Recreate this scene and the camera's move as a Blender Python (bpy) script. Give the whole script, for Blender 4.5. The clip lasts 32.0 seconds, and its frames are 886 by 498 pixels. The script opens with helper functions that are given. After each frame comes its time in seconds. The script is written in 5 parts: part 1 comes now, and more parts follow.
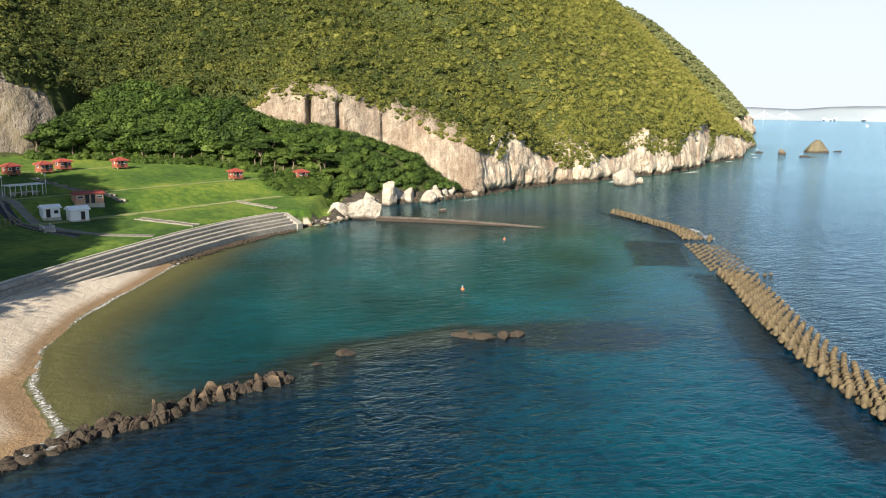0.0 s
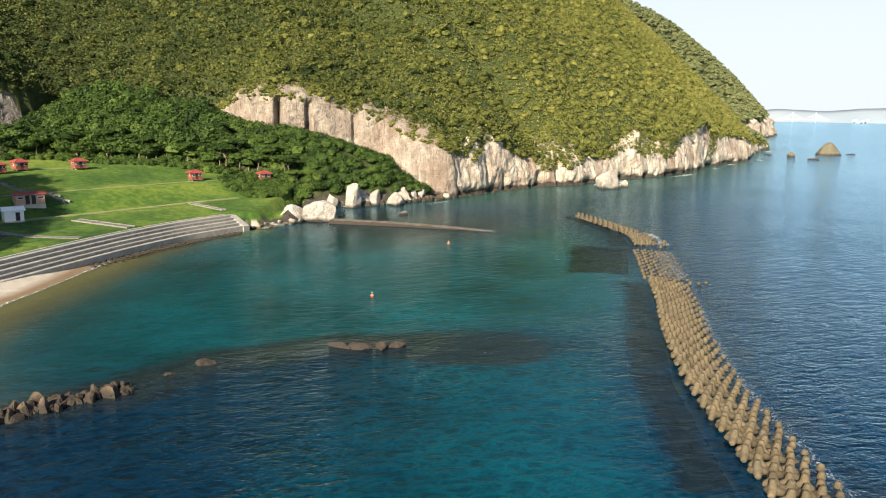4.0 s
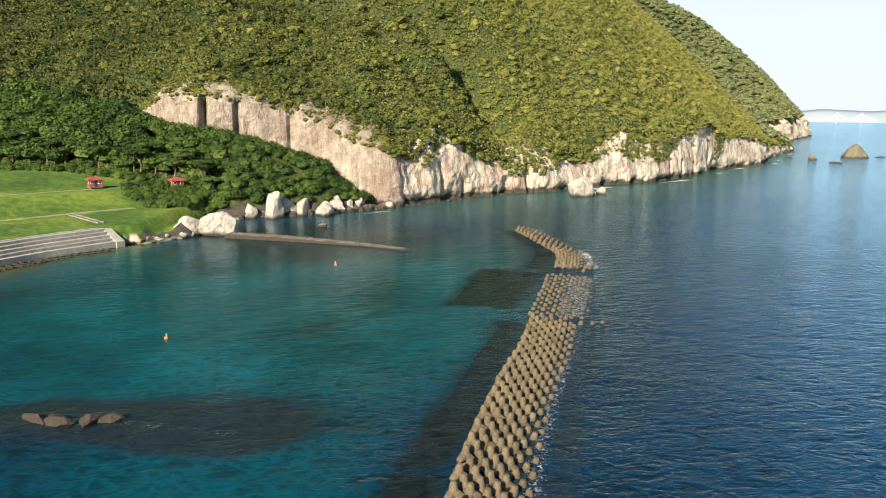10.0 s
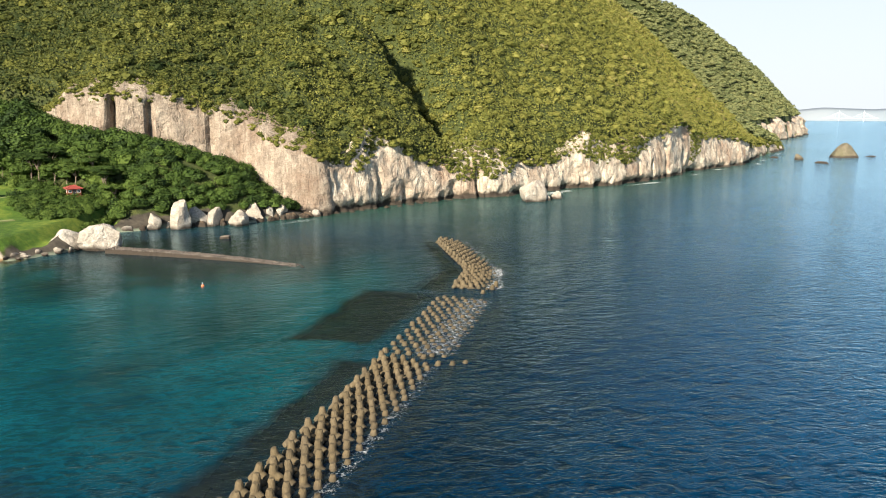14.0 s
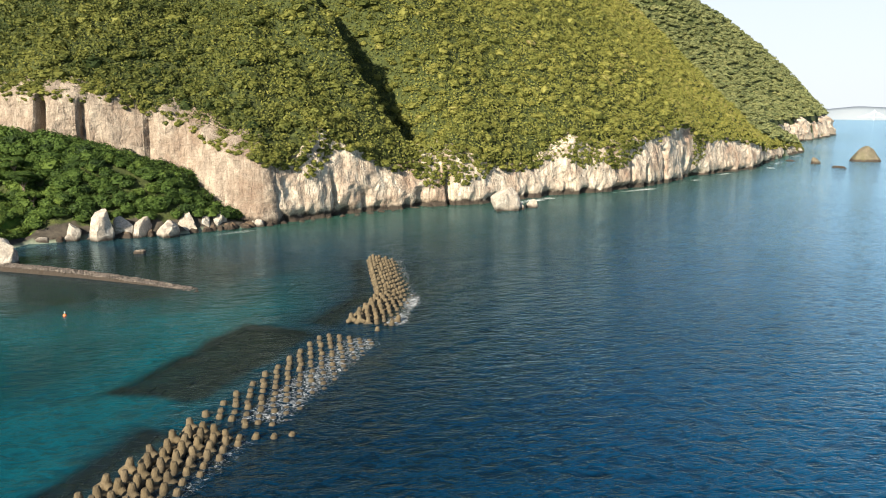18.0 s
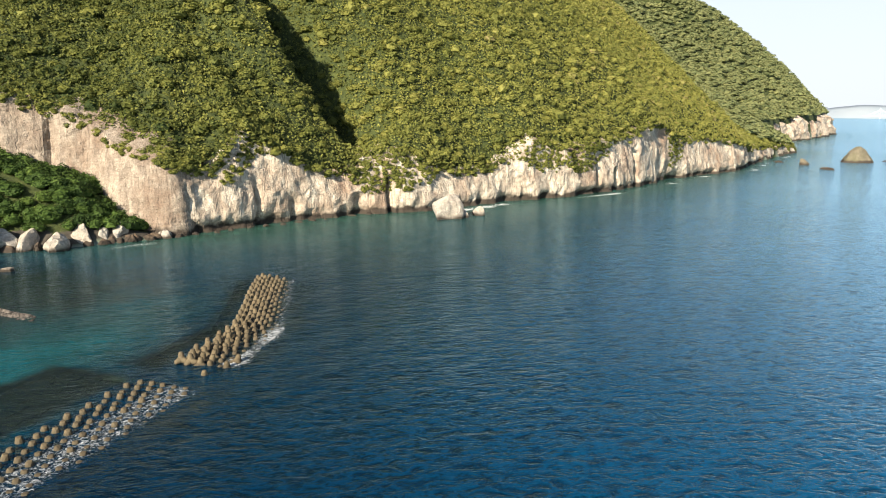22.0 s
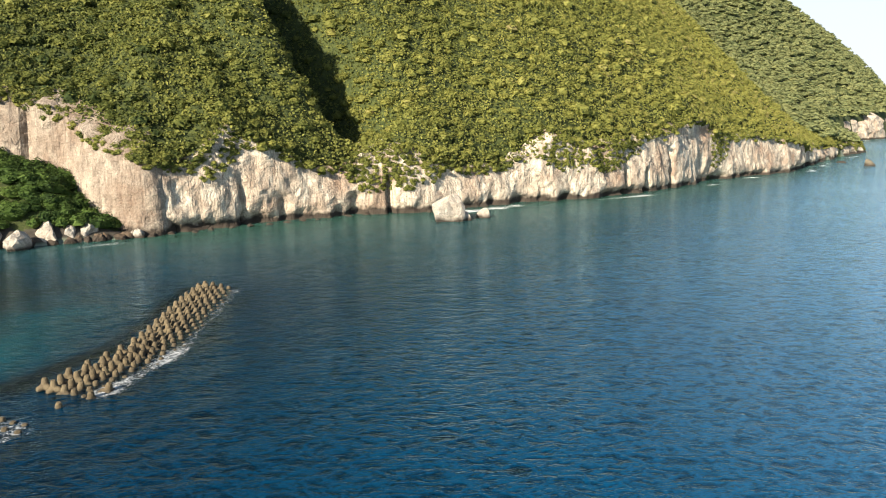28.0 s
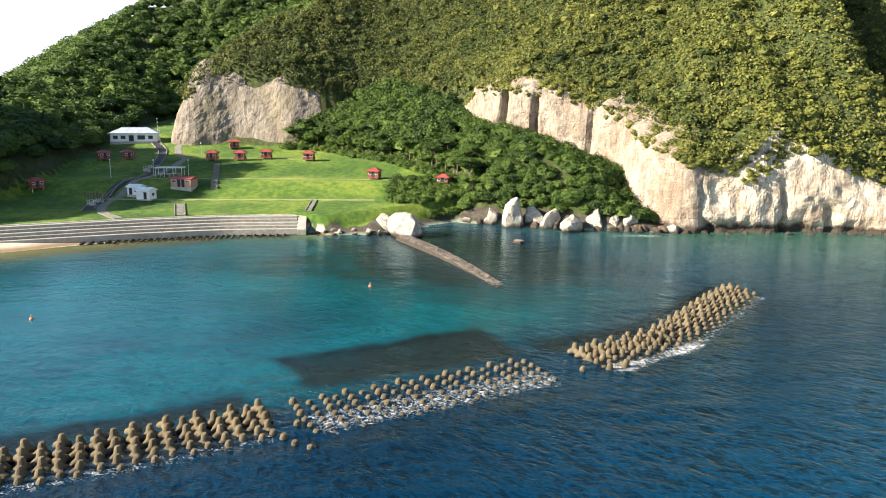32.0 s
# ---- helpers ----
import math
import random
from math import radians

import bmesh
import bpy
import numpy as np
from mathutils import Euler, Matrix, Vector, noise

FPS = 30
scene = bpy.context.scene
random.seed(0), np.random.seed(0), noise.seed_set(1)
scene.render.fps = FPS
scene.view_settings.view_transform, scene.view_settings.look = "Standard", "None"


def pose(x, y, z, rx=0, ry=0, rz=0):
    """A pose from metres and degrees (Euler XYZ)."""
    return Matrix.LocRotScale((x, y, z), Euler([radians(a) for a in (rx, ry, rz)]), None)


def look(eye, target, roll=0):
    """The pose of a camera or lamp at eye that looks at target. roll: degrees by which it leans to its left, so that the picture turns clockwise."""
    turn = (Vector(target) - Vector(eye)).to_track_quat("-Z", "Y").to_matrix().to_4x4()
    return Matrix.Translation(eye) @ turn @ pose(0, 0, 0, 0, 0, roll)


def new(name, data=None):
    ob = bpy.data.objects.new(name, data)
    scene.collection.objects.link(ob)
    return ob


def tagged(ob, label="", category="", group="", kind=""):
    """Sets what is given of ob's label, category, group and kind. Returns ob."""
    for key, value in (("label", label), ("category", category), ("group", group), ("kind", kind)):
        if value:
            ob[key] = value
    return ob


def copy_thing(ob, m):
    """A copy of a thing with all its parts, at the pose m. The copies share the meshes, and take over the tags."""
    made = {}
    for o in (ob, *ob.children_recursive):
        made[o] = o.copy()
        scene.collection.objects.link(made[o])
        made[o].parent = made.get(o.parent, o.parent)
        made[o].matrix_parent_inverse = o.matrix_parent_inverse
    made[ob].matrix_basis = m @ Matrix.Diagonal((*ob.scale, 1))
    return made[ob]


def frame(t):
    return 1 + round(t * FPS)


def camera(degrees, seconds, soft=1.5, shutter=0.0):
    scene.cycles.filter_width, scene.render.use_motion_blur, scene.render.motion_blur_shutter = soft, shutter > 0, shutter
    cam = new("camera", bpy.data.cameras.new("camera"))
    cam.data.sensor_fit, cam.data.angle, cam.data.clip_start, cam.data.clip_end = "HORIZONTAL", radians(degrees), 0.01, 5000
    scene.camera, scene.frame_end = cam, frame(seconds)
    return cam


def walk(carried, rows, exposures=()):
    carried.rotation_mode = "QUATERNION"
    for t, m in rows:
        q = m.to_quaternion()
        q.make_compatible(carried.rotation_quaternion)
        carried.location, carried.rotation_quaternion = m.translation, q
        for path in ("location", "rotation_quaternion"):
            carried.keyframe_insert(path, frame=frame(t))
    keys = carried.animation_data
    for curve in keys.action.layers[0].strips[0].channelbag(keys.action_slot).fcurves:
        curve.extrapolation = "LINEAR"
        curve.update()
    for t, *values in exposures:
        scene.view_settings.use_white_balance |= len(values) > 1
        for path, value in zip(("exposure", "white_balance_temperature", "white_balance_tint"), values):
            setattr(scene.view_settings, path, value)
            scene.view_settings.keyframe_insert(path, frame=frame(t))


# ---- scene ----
cam = camera(62.4, 32.0, soft=1.05)
PATH = [
    (0, (-0.483, -0.655, 30.821), (-0.416, 1.308, 30.447), 0.8),
    (0.5, (1.887, -1.027, 30.894), (1.95, 0.937, 30.52), 0.8),
    (1, (4.134, -1.129, 30.974), (4.196, 0.835, 30.599), 0.8),
    (1.5, (6.561, -1.097, 31.01), (6.622, 0.866, 30.634), 0.8),
    (2, (8.981, -0.782, 30.923), (9.006, 1.182, 30.55), 0.9),
    (2.5, (11.678, -0.297, 30.986), (11.701, 1.667, 30.614), 0.8),
    (4.5, (22.006, 4.989, 31.004), (21.967, 6.954, 30.633), 1.0),
    (5, (24.743, 6.694, 31.006), (24.642, 8.657, 30.636), 1.0),
    (5.5, (27.329, 8.519, 31.009), (27.228, 10.482, 30.639), 0.9),
    (6, (29.688, 10.189, 30.961), (29.587, 12.152, 30.592), 0.9),
    (6.5, (32.262, 12.847, 30.677), (32.161, 14.81, 30.309), 0.9),
    (7, (34.834, 15.338, 30.312), (34.732, 17.302, 29.947), 0.8),
    (7.5, (37.368, 17.613, 30.153), (37.265, 19.577, 29.79), 0.7),
    (8, (39.967, 19.939, 30.33), (39.864, 21.903, 29.966), 0.7),
    (8.5, (42.664, 22.254, 30.627), (42.559, 24.217, 30.26), 0.7),
    (9, (45.361, 24.454, 30.832), (45.255, 26.417, 30.465), 0.7),
    (9.5, (47.791, 27.216, 30.886), (47.685, 29.179, 30.518), 0.7),
    (10, (50.128, 29.724, 30.93), (50.022, 31.687, 30.561), 0.7),
    (10.5, (52.573, 32.244, 31.046), (52.467, 34.206, 30.674), 0.7),
    (11, (55.091, 34.776, 31.084), (54.984, 36.738, 30.713), 0.7),
    (11.5, (57.764, 37.139, 31.038), (57.655, 39.101, 30.667), 0.6),
    (12, (60.361, 39.613, 30.914), (60.251, 41.575, 30.544), 0.5),
    (12.5, (62.762, 42.325, 30.722), (62.651, 44.288, 30.354), 0.5),
    (13, (65.163, 45.137, 30.557), (65.052, 47.1, 30.191), 0.3),
    (13.5, (67.98, 47.5, 30.545), (67.866, 49.463, 30.18), 0.3),
    (14, (70.782, 49.847, 30.647), (70.665, 51.809, 30.281), 0.3),
    (14.5, (73.48, 52.366, 30.792), (73.36, 54.329, 30.425), 0.3),
    (16.5, (83.325, 62.145, 32.269), (83.199, 64.105, 31.895), 0.4),
    (17, (85.639, 64.713, 32.388), (85.514, 66.674, 32.013), 0.5),
    (17.5, (87.867, 67.266, 32.436), (87.732, 69.226, 32.06), 0.4),
    (18, (90.074, 69.762, 32.482), (89.884, 71.718, 32.106), 0.6),
    (18.5, (92.193, 72.432, 32.408), (92.002, 74.387, 32.033), 0.5),
    (19, (94.3, 75.145, 32.242), (94.109, 77.101, 31.868), 0.4),
    (19.5, (96.856, 77.502, 32.316), (96.662, 79.457, 31.942), 0.5),
    (20, (99.332, 79.96, 32.393), (99.135, 81.915, 32.019), 0.5),
    (20.5, (101.83, 82.329, 32.653), (101.631, 84.284, 32.277), 0.5),
    (21, (104.254, 84.849, 32.826), (104.053, 86.803, 32.449), 0.5),
    (21.5, (106.7, 87.291, 32.887), (106.496, 89.244, 32.51), 0.5),
    (22, (108.984, 89.813, 32.97), (108.778, 91.766, 32.592), 0.5),
    (22.5, (111.244, 92.438, 33.007), (111.038, 94.391, 32.628), 0.5),
    (23, (113.575, 95.08, 33.023), (113.367, 97.033, 32.645), 0.5),
    (23.5, (115.887, 97.568, 33.082), (115.676, 99.52, 32.703), 0.4),
    (24, (118.203, 100.115, 33.084), (117.991, 102.067, 32.705), 0.4),
    (24.5, (120.319, 102.555, 33.072), (120.107, 104.508, 32.697), 0.5),
    (25, (121.877, 104.647, 33.063), (121.667, 106.6, 32.685), 0.6),
    (25.5, (123.089, 106.57, 33.089), (122.881, 108.522, 32.708), 0.7),
    (27.5, (124.728, 108.645, 32.547), (124.508, 110.594, 32.158), 0.8),
    (28, (124.774, 108.358, 32.581), (124.401, 110.283, 32.19), 0.7),
    (28.5, (124.847, 108.322, 32.416), (124.325, 110.212, 32.023), 0.7),
    (29, (124.911, 108.23, 32.229), (124.244, 110.075, 31.837), 0.7),
    (29.5, (124.862, 108.136, 32.093), (124.055, 109.924, 31.701), 0.7),
    (30, (124.831, 107.95, 32.106), (123.89, 109.67, 31.712), 0.6),
    (30.5, (124.411, 107.249, 32.131), (123.343, 108.893, 31.736), 0.7),
    (31, (124.452, 106.855, 32.23), (123.22, 108.379, 31.832), 0.5),
    (31.5, (124.942, 106.471, 32.236), (123.549, 107.85, 31.837), 0.5),
    (32, (126.104, 107.131, 32.303), (124.565, 108.344, 31.902), 0.5),
]
walk(cam, [(t, look(eye, target, roll)) for t, eye, target, roll in PATH],
     exposures=[(0.0, 1.4), (27.0, 1.44), (29.0, 1.6), (32.0, 2.05)])

# ---- world, sun, exposure ----
SUN_DIR = Vector((-0.33, -0.80, 0.45)).normalized()
world = bpy.data.worlds.new("sky")
scene.world = world
world.use_nodes = True
wn = world.node_tree
wn.nodes.clear()
w_out = wn.nodes.new("ShaderNodeOutputWorld")
w_bg = wn.nodes.new("ShaderNodeBackground")
w_sky = wn.nodes.new("ShaderNodeTexSky")
w_sky.sky_type = "NISHITA"
w_sky.sun_disc = False
w_sky.sun_elevation = math.asin(SUN_DIR.z)
w_sky.sun_rotation = math.atan2(SUN_DIR.x, SUN_DIR.y)
w_sky.dust_density = 1.2
w_sky.air_density = 1.0
w_bg.inputs["Strength"].default_value = 0.08
w_haze = wn.nodes.new("ShaderNodeMix")
w_haze.data_type = "RGBA"
w_co = wn.nodes.new("ShaderNodeTexCoord")
w_sep = wn.nodes.new("ShaderNodeSeparateXYZ")
w_low = wn.nodes.new("ShaderNodeValToRGB")
w_low.color_ramp.elements[0].color = (0.96, 0.96, 0.96, 1)
w_low.color_ramp.elements[1].position = 0.48
w_low.color_ramp.elements[1].color = (0.0, 0.0, 0.0, 1)
w_mid = w_low.color_ramp.elements.new(0.14)
w_mid.color = (0.82, 0.82, 0.82, 1)
w_up = w_low.color_ramp.elements.new(0.32)
w_up.color = (0.16, 0.16, 0.16, 1)
wn.links.new(w_co.outputs["Generated"], w_sep.inputs[0])
wn.links.new(w_sep.outputs["Z"], w_low.inputs[0])
wn.links.new(w_low.outputs[0], w_haze.inputs[0])
w_haze.inputs[7].default_value = (4.45, 4.72, 5.05, 1)
w_deep = wn.nodes.new("ShaderNodeMix")
w_deep.data_type, w_deep.blend_type = "RGBA", "MULTIPLY"
w_deep.inputs[0].default_value = 1.0
w_deep.inputs[7].default_value = (0.52, 0.62, 0.70, 1)
wn.links.new(w_sky.outputs[0], w_deep.inputs[6])
wn.links.new(w_deep.outputs[2], w_haze.inputs[6])
wn.links.new(w_haze.outputs[2], w_bg.inputs[0])
wn.links.new(w_bg.outputs[0], w_out.inputs[0])
sun_data = bpy.data.lights.new("sun", "SUN")
sun_data.energy, sun_data.angle, sun_data.color = 5.0, radians(0.53), (1.0, 0.88, 0.71)
sun_ob = new("sun", sun_data)
sun_ob.matrix_world = look((0, 0, 300), Vector((0, 0, 300)) - SUN_DIR)

# ---- materials ----


class Mat:
    """A small wrapper to write node materials in few lines."""

    def __init__(self, name):
        self.m = bpy.data.materials.new(name)
        self.m.use_nodes = True
        self.t = self.m.node_tree
        self.b = self.t.nodes["Principled BSDF"]
        self.out = self.t.nodes["Material Output"]
        self.b.inputs["Roughness"].default_value = 0.85
        self.b.inputs["Specular IOR Level"].default_value = 0.3

    def node(self, kind, **sets):
        n = self.t.nodes.new("ShaderNode" + kind)
        for k, v in sets.items():
            if k in n.inputs:
                n.inputs[k].default_value = v
        return n

    def link(self, a, b):
        self.t.links.new(a, b)

    def pos(self):
        return self.node("NewGeometry").outputs["Position"]

    def noise(self, scale, detail=4.0, rough=0.55, vec=None, stretch=None, dist=0.0):
        n = self.node("TexNoise", Scale=scale, Detail=detail, Roughness=rough, Distortion=dist)
        v = vec or self.pos()
        if stretch:
            mp = self.node("Mapping")
            mp.inputs["Scale"].default_value = stretch
            self.link(v, mp.inputs[0])
            v = mp.outputs[0]
        self.link(v, n.inputs["Vector"])
        return n.outputs["Fac"]

    def ramp(self, fac, *stops):
        n = self.node("ValToRGB")
        el = n.color_ramp.elements
        while len(el) < len(stops):
            el.new(0.5)
        for e, (p, c) in zip(el, stops):
            e.position = p
            e.color = (*c, 1) if isinstance(c, tuple) else (c, c, c, 1)
        self.link(fac, n.inputs[0])
        return n.outputs[0]

    def mix(self, fac, a, b, mode="MIX"):
        n = self.node("Mix")
        n.data_type, n.blend_type = "RGBA", mode
        for s, v in ((n.inputs[0], fac), (n.inputs[6], a), (n.inputs[7], b)):
            if isinstance(v, (int, float)):
                s.default_value = v
            elif isinstance(v, tuple):
                s.default_value = (*v, 1)
            else:
                self.link(v, s)
        return n.outputs[2]

    def math(self, op, a, b=0.0, clamp=False):
        n = self.node("Math")
        n.operation, n.use_clamp = op, clamp
        for s, v in ((n.inputs[0], a), (n.inputs[1], b)):
            if isinstance(v, (int, float)):
                s.default_value = v
            else:
                self.link(v, s)
        return n.outputs[0]

    def attr(self, name):
        n = self.node("Attribute")
        n.attribute_name = name
        return n.outputs["Fac"]

    def island(self):
        return self.node("NewGeometry").outputs["Random Per Island"]

    def obj(self):
        return self.node("ObjectInfo").outputs["Random"]

    def color(self, c):
        s = self.b.inputs["Base Color"]
        if isinstance(c, tuple):
            s.default_value = (*c, 1)
        else:
            self.link(c, s)
        return self

    def bump(self, h, strength=0.5, dist=0.1):
        n = self.node("Bump", Strength=strength, Distance=dist)
        self.link(h, n.inputs["Height"])
        self.link(n.outputs[0], self.b.inputs["Normal"])
        return n.outputs[0]

    def set(self, **kw):
        for k, v in kw.items():
            self.b.inputs[k.replace("_", " ")].default_value = v
        return self


def simple(name, c1, c2, scale=1.5, rough=0.8, bump=0.3, dist=0.05, grain=12.0):
    m = Mat(name)
    a = m.noise(scale, 5)
    g = m.noise(grain, 3)
    base = m.ramp(a, (0.3, c1), (0.7, c2))
    m.color(m.mix(0.35, base, m.ramp(g, (0.3, 0.25), (0.7, 0.8)), "OVERLAY"))
    m.set(Roughness=rough)
    m.bump(g, bump, dist)
    return m.m


def make_rock(name, lit, tan, dark, rust, streak=True, wash=-4.2):
    m = Mat(name)
    big = m.noise(0.07, 6, 0.62)
    mid = m.noise(0.22, 5, 0.6, dist=0.8)
    st = m.noise(0.42, 6, 0.64, stretch=(1.0, 1.0, 0.22) if streak else None, dist=0.9)
    run = m.noise(1.9, 5, 0.6, stretch=(1.0, 1.0, 0.09) if streak else None, dist=0.5)
    fine = m.noise(2.4, 6, 0.68)
    bed = m.noise(0.55, 5, 0.65, stretch=(0.22, 0.22, 1.3), dist=0.7)
    base = m.ramp(st, (0.26, dark), (0.40, tan), (0.60, lit))
    base = m.mix(m.ramp(mid, (0.46, 0.0), (0.62, 0.8)), base, tan)
    base = m.mix(m.ramp(big, (0.47, 0.0), (0.66, 0.8)), base, rust)
    base = m.mix(m.ramp(run, (0.54, 0.0), (0.66, 0.58 if streak else 0.25)), base, dark)
    base = m.mix(m.ramp(bed, (0.54, 0.0), (0.70, 0.34)), base, dark)
    base = m.mix(0.48, base, m.ramp(fine, (0.25, 0.12), (0.7, 0.82)), "OVERLAY")
    sep = m.node("SeparateXYZ")
    m.link(m.pos(), sep.inputs[0])
    zz = m.math("ADD", sep.outputs["Z"], m.math("MULTIPLY", m.noise(0.3, 4), wash))
    wet = m.math("MULTIPLY", m.math("SUBTRACT", 0.2, zz, True), 1.0, True)
    base = m.mix(wet, base, (0.040, 0.031, 0.023))
    crack = m.node("TexVoronoi", Scale=0.16)
    crack.feature = "DISTANCE_TO_EDGE"
    wob = m.node("Mapping")
    wob.inputs["Rotation"].default_value = (0.5, 0.35, 0)
    wob.inputs["Scale"].default_value = (1, 1, 0.5)
    warp = m.node("VectorMath")
    nz = m.node("TexNoise", Scale=0.5, Detail=4)
    m.link(m.pos(), nz.inputs["Vector"])
    sc = m.node("VectorMath")
    sc.operation = "SCALE"
    sc.inputs["Scale"].default_value = 3.0
    m.link(nz.outputs["Color"], sc.inputs[0])
    m.link(m.pos(), warp.inputs[0])
    m.link(sc.outputs[0], warp.inputs[1])
    m.link(warp.outputs[0], wob.inputs[0])
    m.link(wob.outputs[0], crack.inputs["Vector"])
    line = m.ramp(crack.outputs[0], (0.0, 1.0), (0.012, 0.0))
    m.color(m.mix(m.math("MULTIPLY", line, m.ramp(big, (0.4, 0.45), (0.6, 0.0))), base, (0.05, 0.038, 0.028)))
    h = m.math("ADD", m.math("MULTIPLY", st, 1.5), m.math("MULTIPLY", fine, 0.6))
    h = m.math("ADD", m.math("ADD", h, m.math("MULTIPLY", run, 0.5)), m.math("MULTIPLY", bed, 1.2))
    h = m.math("ADD", h, m.math("MULTIPLY", m.math("MINIMUM", crack.outputs[0], 0.04), 9.0))
    m.bump(h, 0.75, 0.5)
    m.set(Roughness=0.9)
    return m.m


M_CLIFF = make_rock("cliff_rock", (0.53, 0.465, 0.370), (0.34, 0.280, 0.215), (0.105, 0.078, 0.060), (0.215, 0.135, 0.088))
# Darker version of the cliff rock, for the upper face.
M_BAND = make_rock("darker_cliff_rock", (0.330, 0.280, 0.218), (0.205, 0.165, 0.128), (0.080, 0.062, 0.048), (0.150, 0.098, 0.066))
M_BOULDER = make_rock("pale_boulder", (0.42, 0.39, 0.335), (0.27, 0.242, 0.205), (0.16, 0.138, 0.118), (0.38, 0.32, 0.25), False, -2.2)
M_REEF = make_rock("brown_reef_rock", (0.20, 0.145, 0.092), (0.10, 0.072, 0.048), (0.030, 0.023, 0.019), (0.085, 0.055, 0.033), False, -3.4)
M_ISLET = make_rock("mossy_islet_rock", (0.17, 0.142, 0.100), (0.110, 0.094, 0.066), (0.050, 0.044, 0.035), (0.088, 0.088, 0.045), False, -3.4)
M_QUARRY = make_rock("grey_quarry_rock", (0.235, 0.210, 0.178), (0.155, 0.130, 0.104), (0.085, 0.072, 0.062), (0.15, 0.125, 0.075))


def make_leaf(name, c_dark, c_mid, c_light, c_odd):
    m = Mat(name)
    tone = m.attr("tone")
    isl = m.island()
    big = m.noise(0.03, 4, 0.6)
    v = m.math("ADD", m.math("MULTIPLY", tone, 0.60), m.math("MULTIPLY", isl, 0.28))
    v = m.math("ADD", v, m.math("MULTIPLY", m.math("SUBTRACT", big, 0.5), 0.5))
    v = m.math("ADD", v, m.math("MULTIPLY", m.math("SUBTRACT", m.noise(1.6, 3), 0.5), 0.5))
    c = m.ramp(v, (0.14, c_dark), (0.46, c_mid), (0.88, c_light), (1.0, c_odd))
    m.color(c)
    m.set(Roughness=0.7)
    m.b.inputs["Specular IOR Level"].default_value = 0.2
    tr = m.node("BsdfTranslucent")
    m.link(c, tr.inputs[0])
    mx = m.node("MixShader")
    mx.inputs[0].default_value = 0.3
    m.link(m.b.outputs[0], mx.inputs[1])
    m.link(tr.outputs[0], mx.inputs[2])
    m.link(mx.outputs[0], m.out.inputs[0])
    return m.m


M_LEAF = make_leaf("hill_foliage", (0.026, 0.042, 0.010), (0.118, 0.129, 0.028), (0.240, 0.234, 0.055), (0.270, 0.220, 0.100))
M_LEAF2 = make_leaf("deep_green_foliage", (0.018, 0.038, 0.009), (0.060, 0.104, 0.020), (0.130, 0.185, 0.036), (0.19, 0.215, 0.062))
# Leaf colours lifted pale: haze over the headland put into the base colour.
M_LEAF3 = make_leaf("hazed_headland_foliage", (0.120, 0.145, 0.062), (0.205, 0.222, 0.092), (0.275, 0.275, 0.115), (0.25, 0.23, 0.12))
M_BARK = simple("grey_bark", (0.10, 0.075, 0.055), (0.22, 0.18, 0.14), 3.0, 0.9, 0.5, 0.03)

M_CONCRETE = simple("weathered_concrete", (0.30, 0.28, 0.24), (0.46, 0.43, 0.38), 0.7, 0.85, 0.3, 0.03)
M_STEP_LIGHT = simple("pale_step_concrete", (0.22, 0.205, 0.175), (0.34, 0.315, 0.27), 0.6, 0.85, 0.3, 0.03)
# Darker tone for alternate tiers of the steps.
M_STEP_DARK = simple("darker_step_concrete", (0.165, 0.152, 0.132), (0.29, 0.27, 0.235), 1.3, 0.9, 0.7, 0.08)
M_JETTY = simple("rough_masonry", (0.055, 0.047, 0.040), (0.16, 0.136, 0.112), 0.9, 0.9, 0.7, 0.08, 4.0)
M_RED_ROOF = simple("red_roof_sheet", (0.19, 0.040, 0.032), (0.27, 0.060, 0.045), 1.0, 0.5, 0.15, 0.02)
M_LOG = simple("reddish_log_wall", (0.15, 0.05, 0.03), (0.25, 0.085, 0.05), 1.8, 0.7, 0.4, 0.03)
M_PINK = simple("pinkish_brick_wall", (0.36, 0.20, 0.14), (0.46, 0.28, 0.20), 1.5, 0.85, 0.3, 0.02)
M_WHITE = simple("white_painted_wall", (0.70, 0.70, 0.68), (0.82, 0.82, 0.80), 0.8, 0.6, 0.1, 0.01)
M_BLUE_ROOF = simple("blue_grey_roof", (0.22, 0.27, 0.32), (0.34, 0.38, 0.42), 0.7, 0.5, 0.15, 0.02)
M_DARK = simple("dark_opening", (0.018, 0.018, 0.02), (0.03, 0.03, 0.033), 1.0, 0.7, 0.1, 0.01)
M_METAL = simple("galvanised_metal", (0.48, 0.49, 0.50), (0.62, 0.63, 0.64), 2.0, 0.45, 0.1, 0.01)
M_PATH = simple("pale_trodden_path", (0.13, 0.17, 0.05), (0.24, 0.24, 0.11), 0.5, 0.95, 0.4, 0.03)
M_PAVED = simple("pale_paved_path", (0.12, 0.115, 0.095), (0.20, 0.19, 0.16), 0.7, 0.9, 0.3, 0.03)
M_ORANGE = simple("orange_buoy_plastic", (0.62, 0.13, 0.04), (0.72, 0.18, 0.05), 2.0, 0.45, 0.05, 0.01)
glass = Mat("dark_window_glass")
glass.color((0.03, 0.04, 0.05)).set(Roughness=0.08)
M_GLASS = glass.m


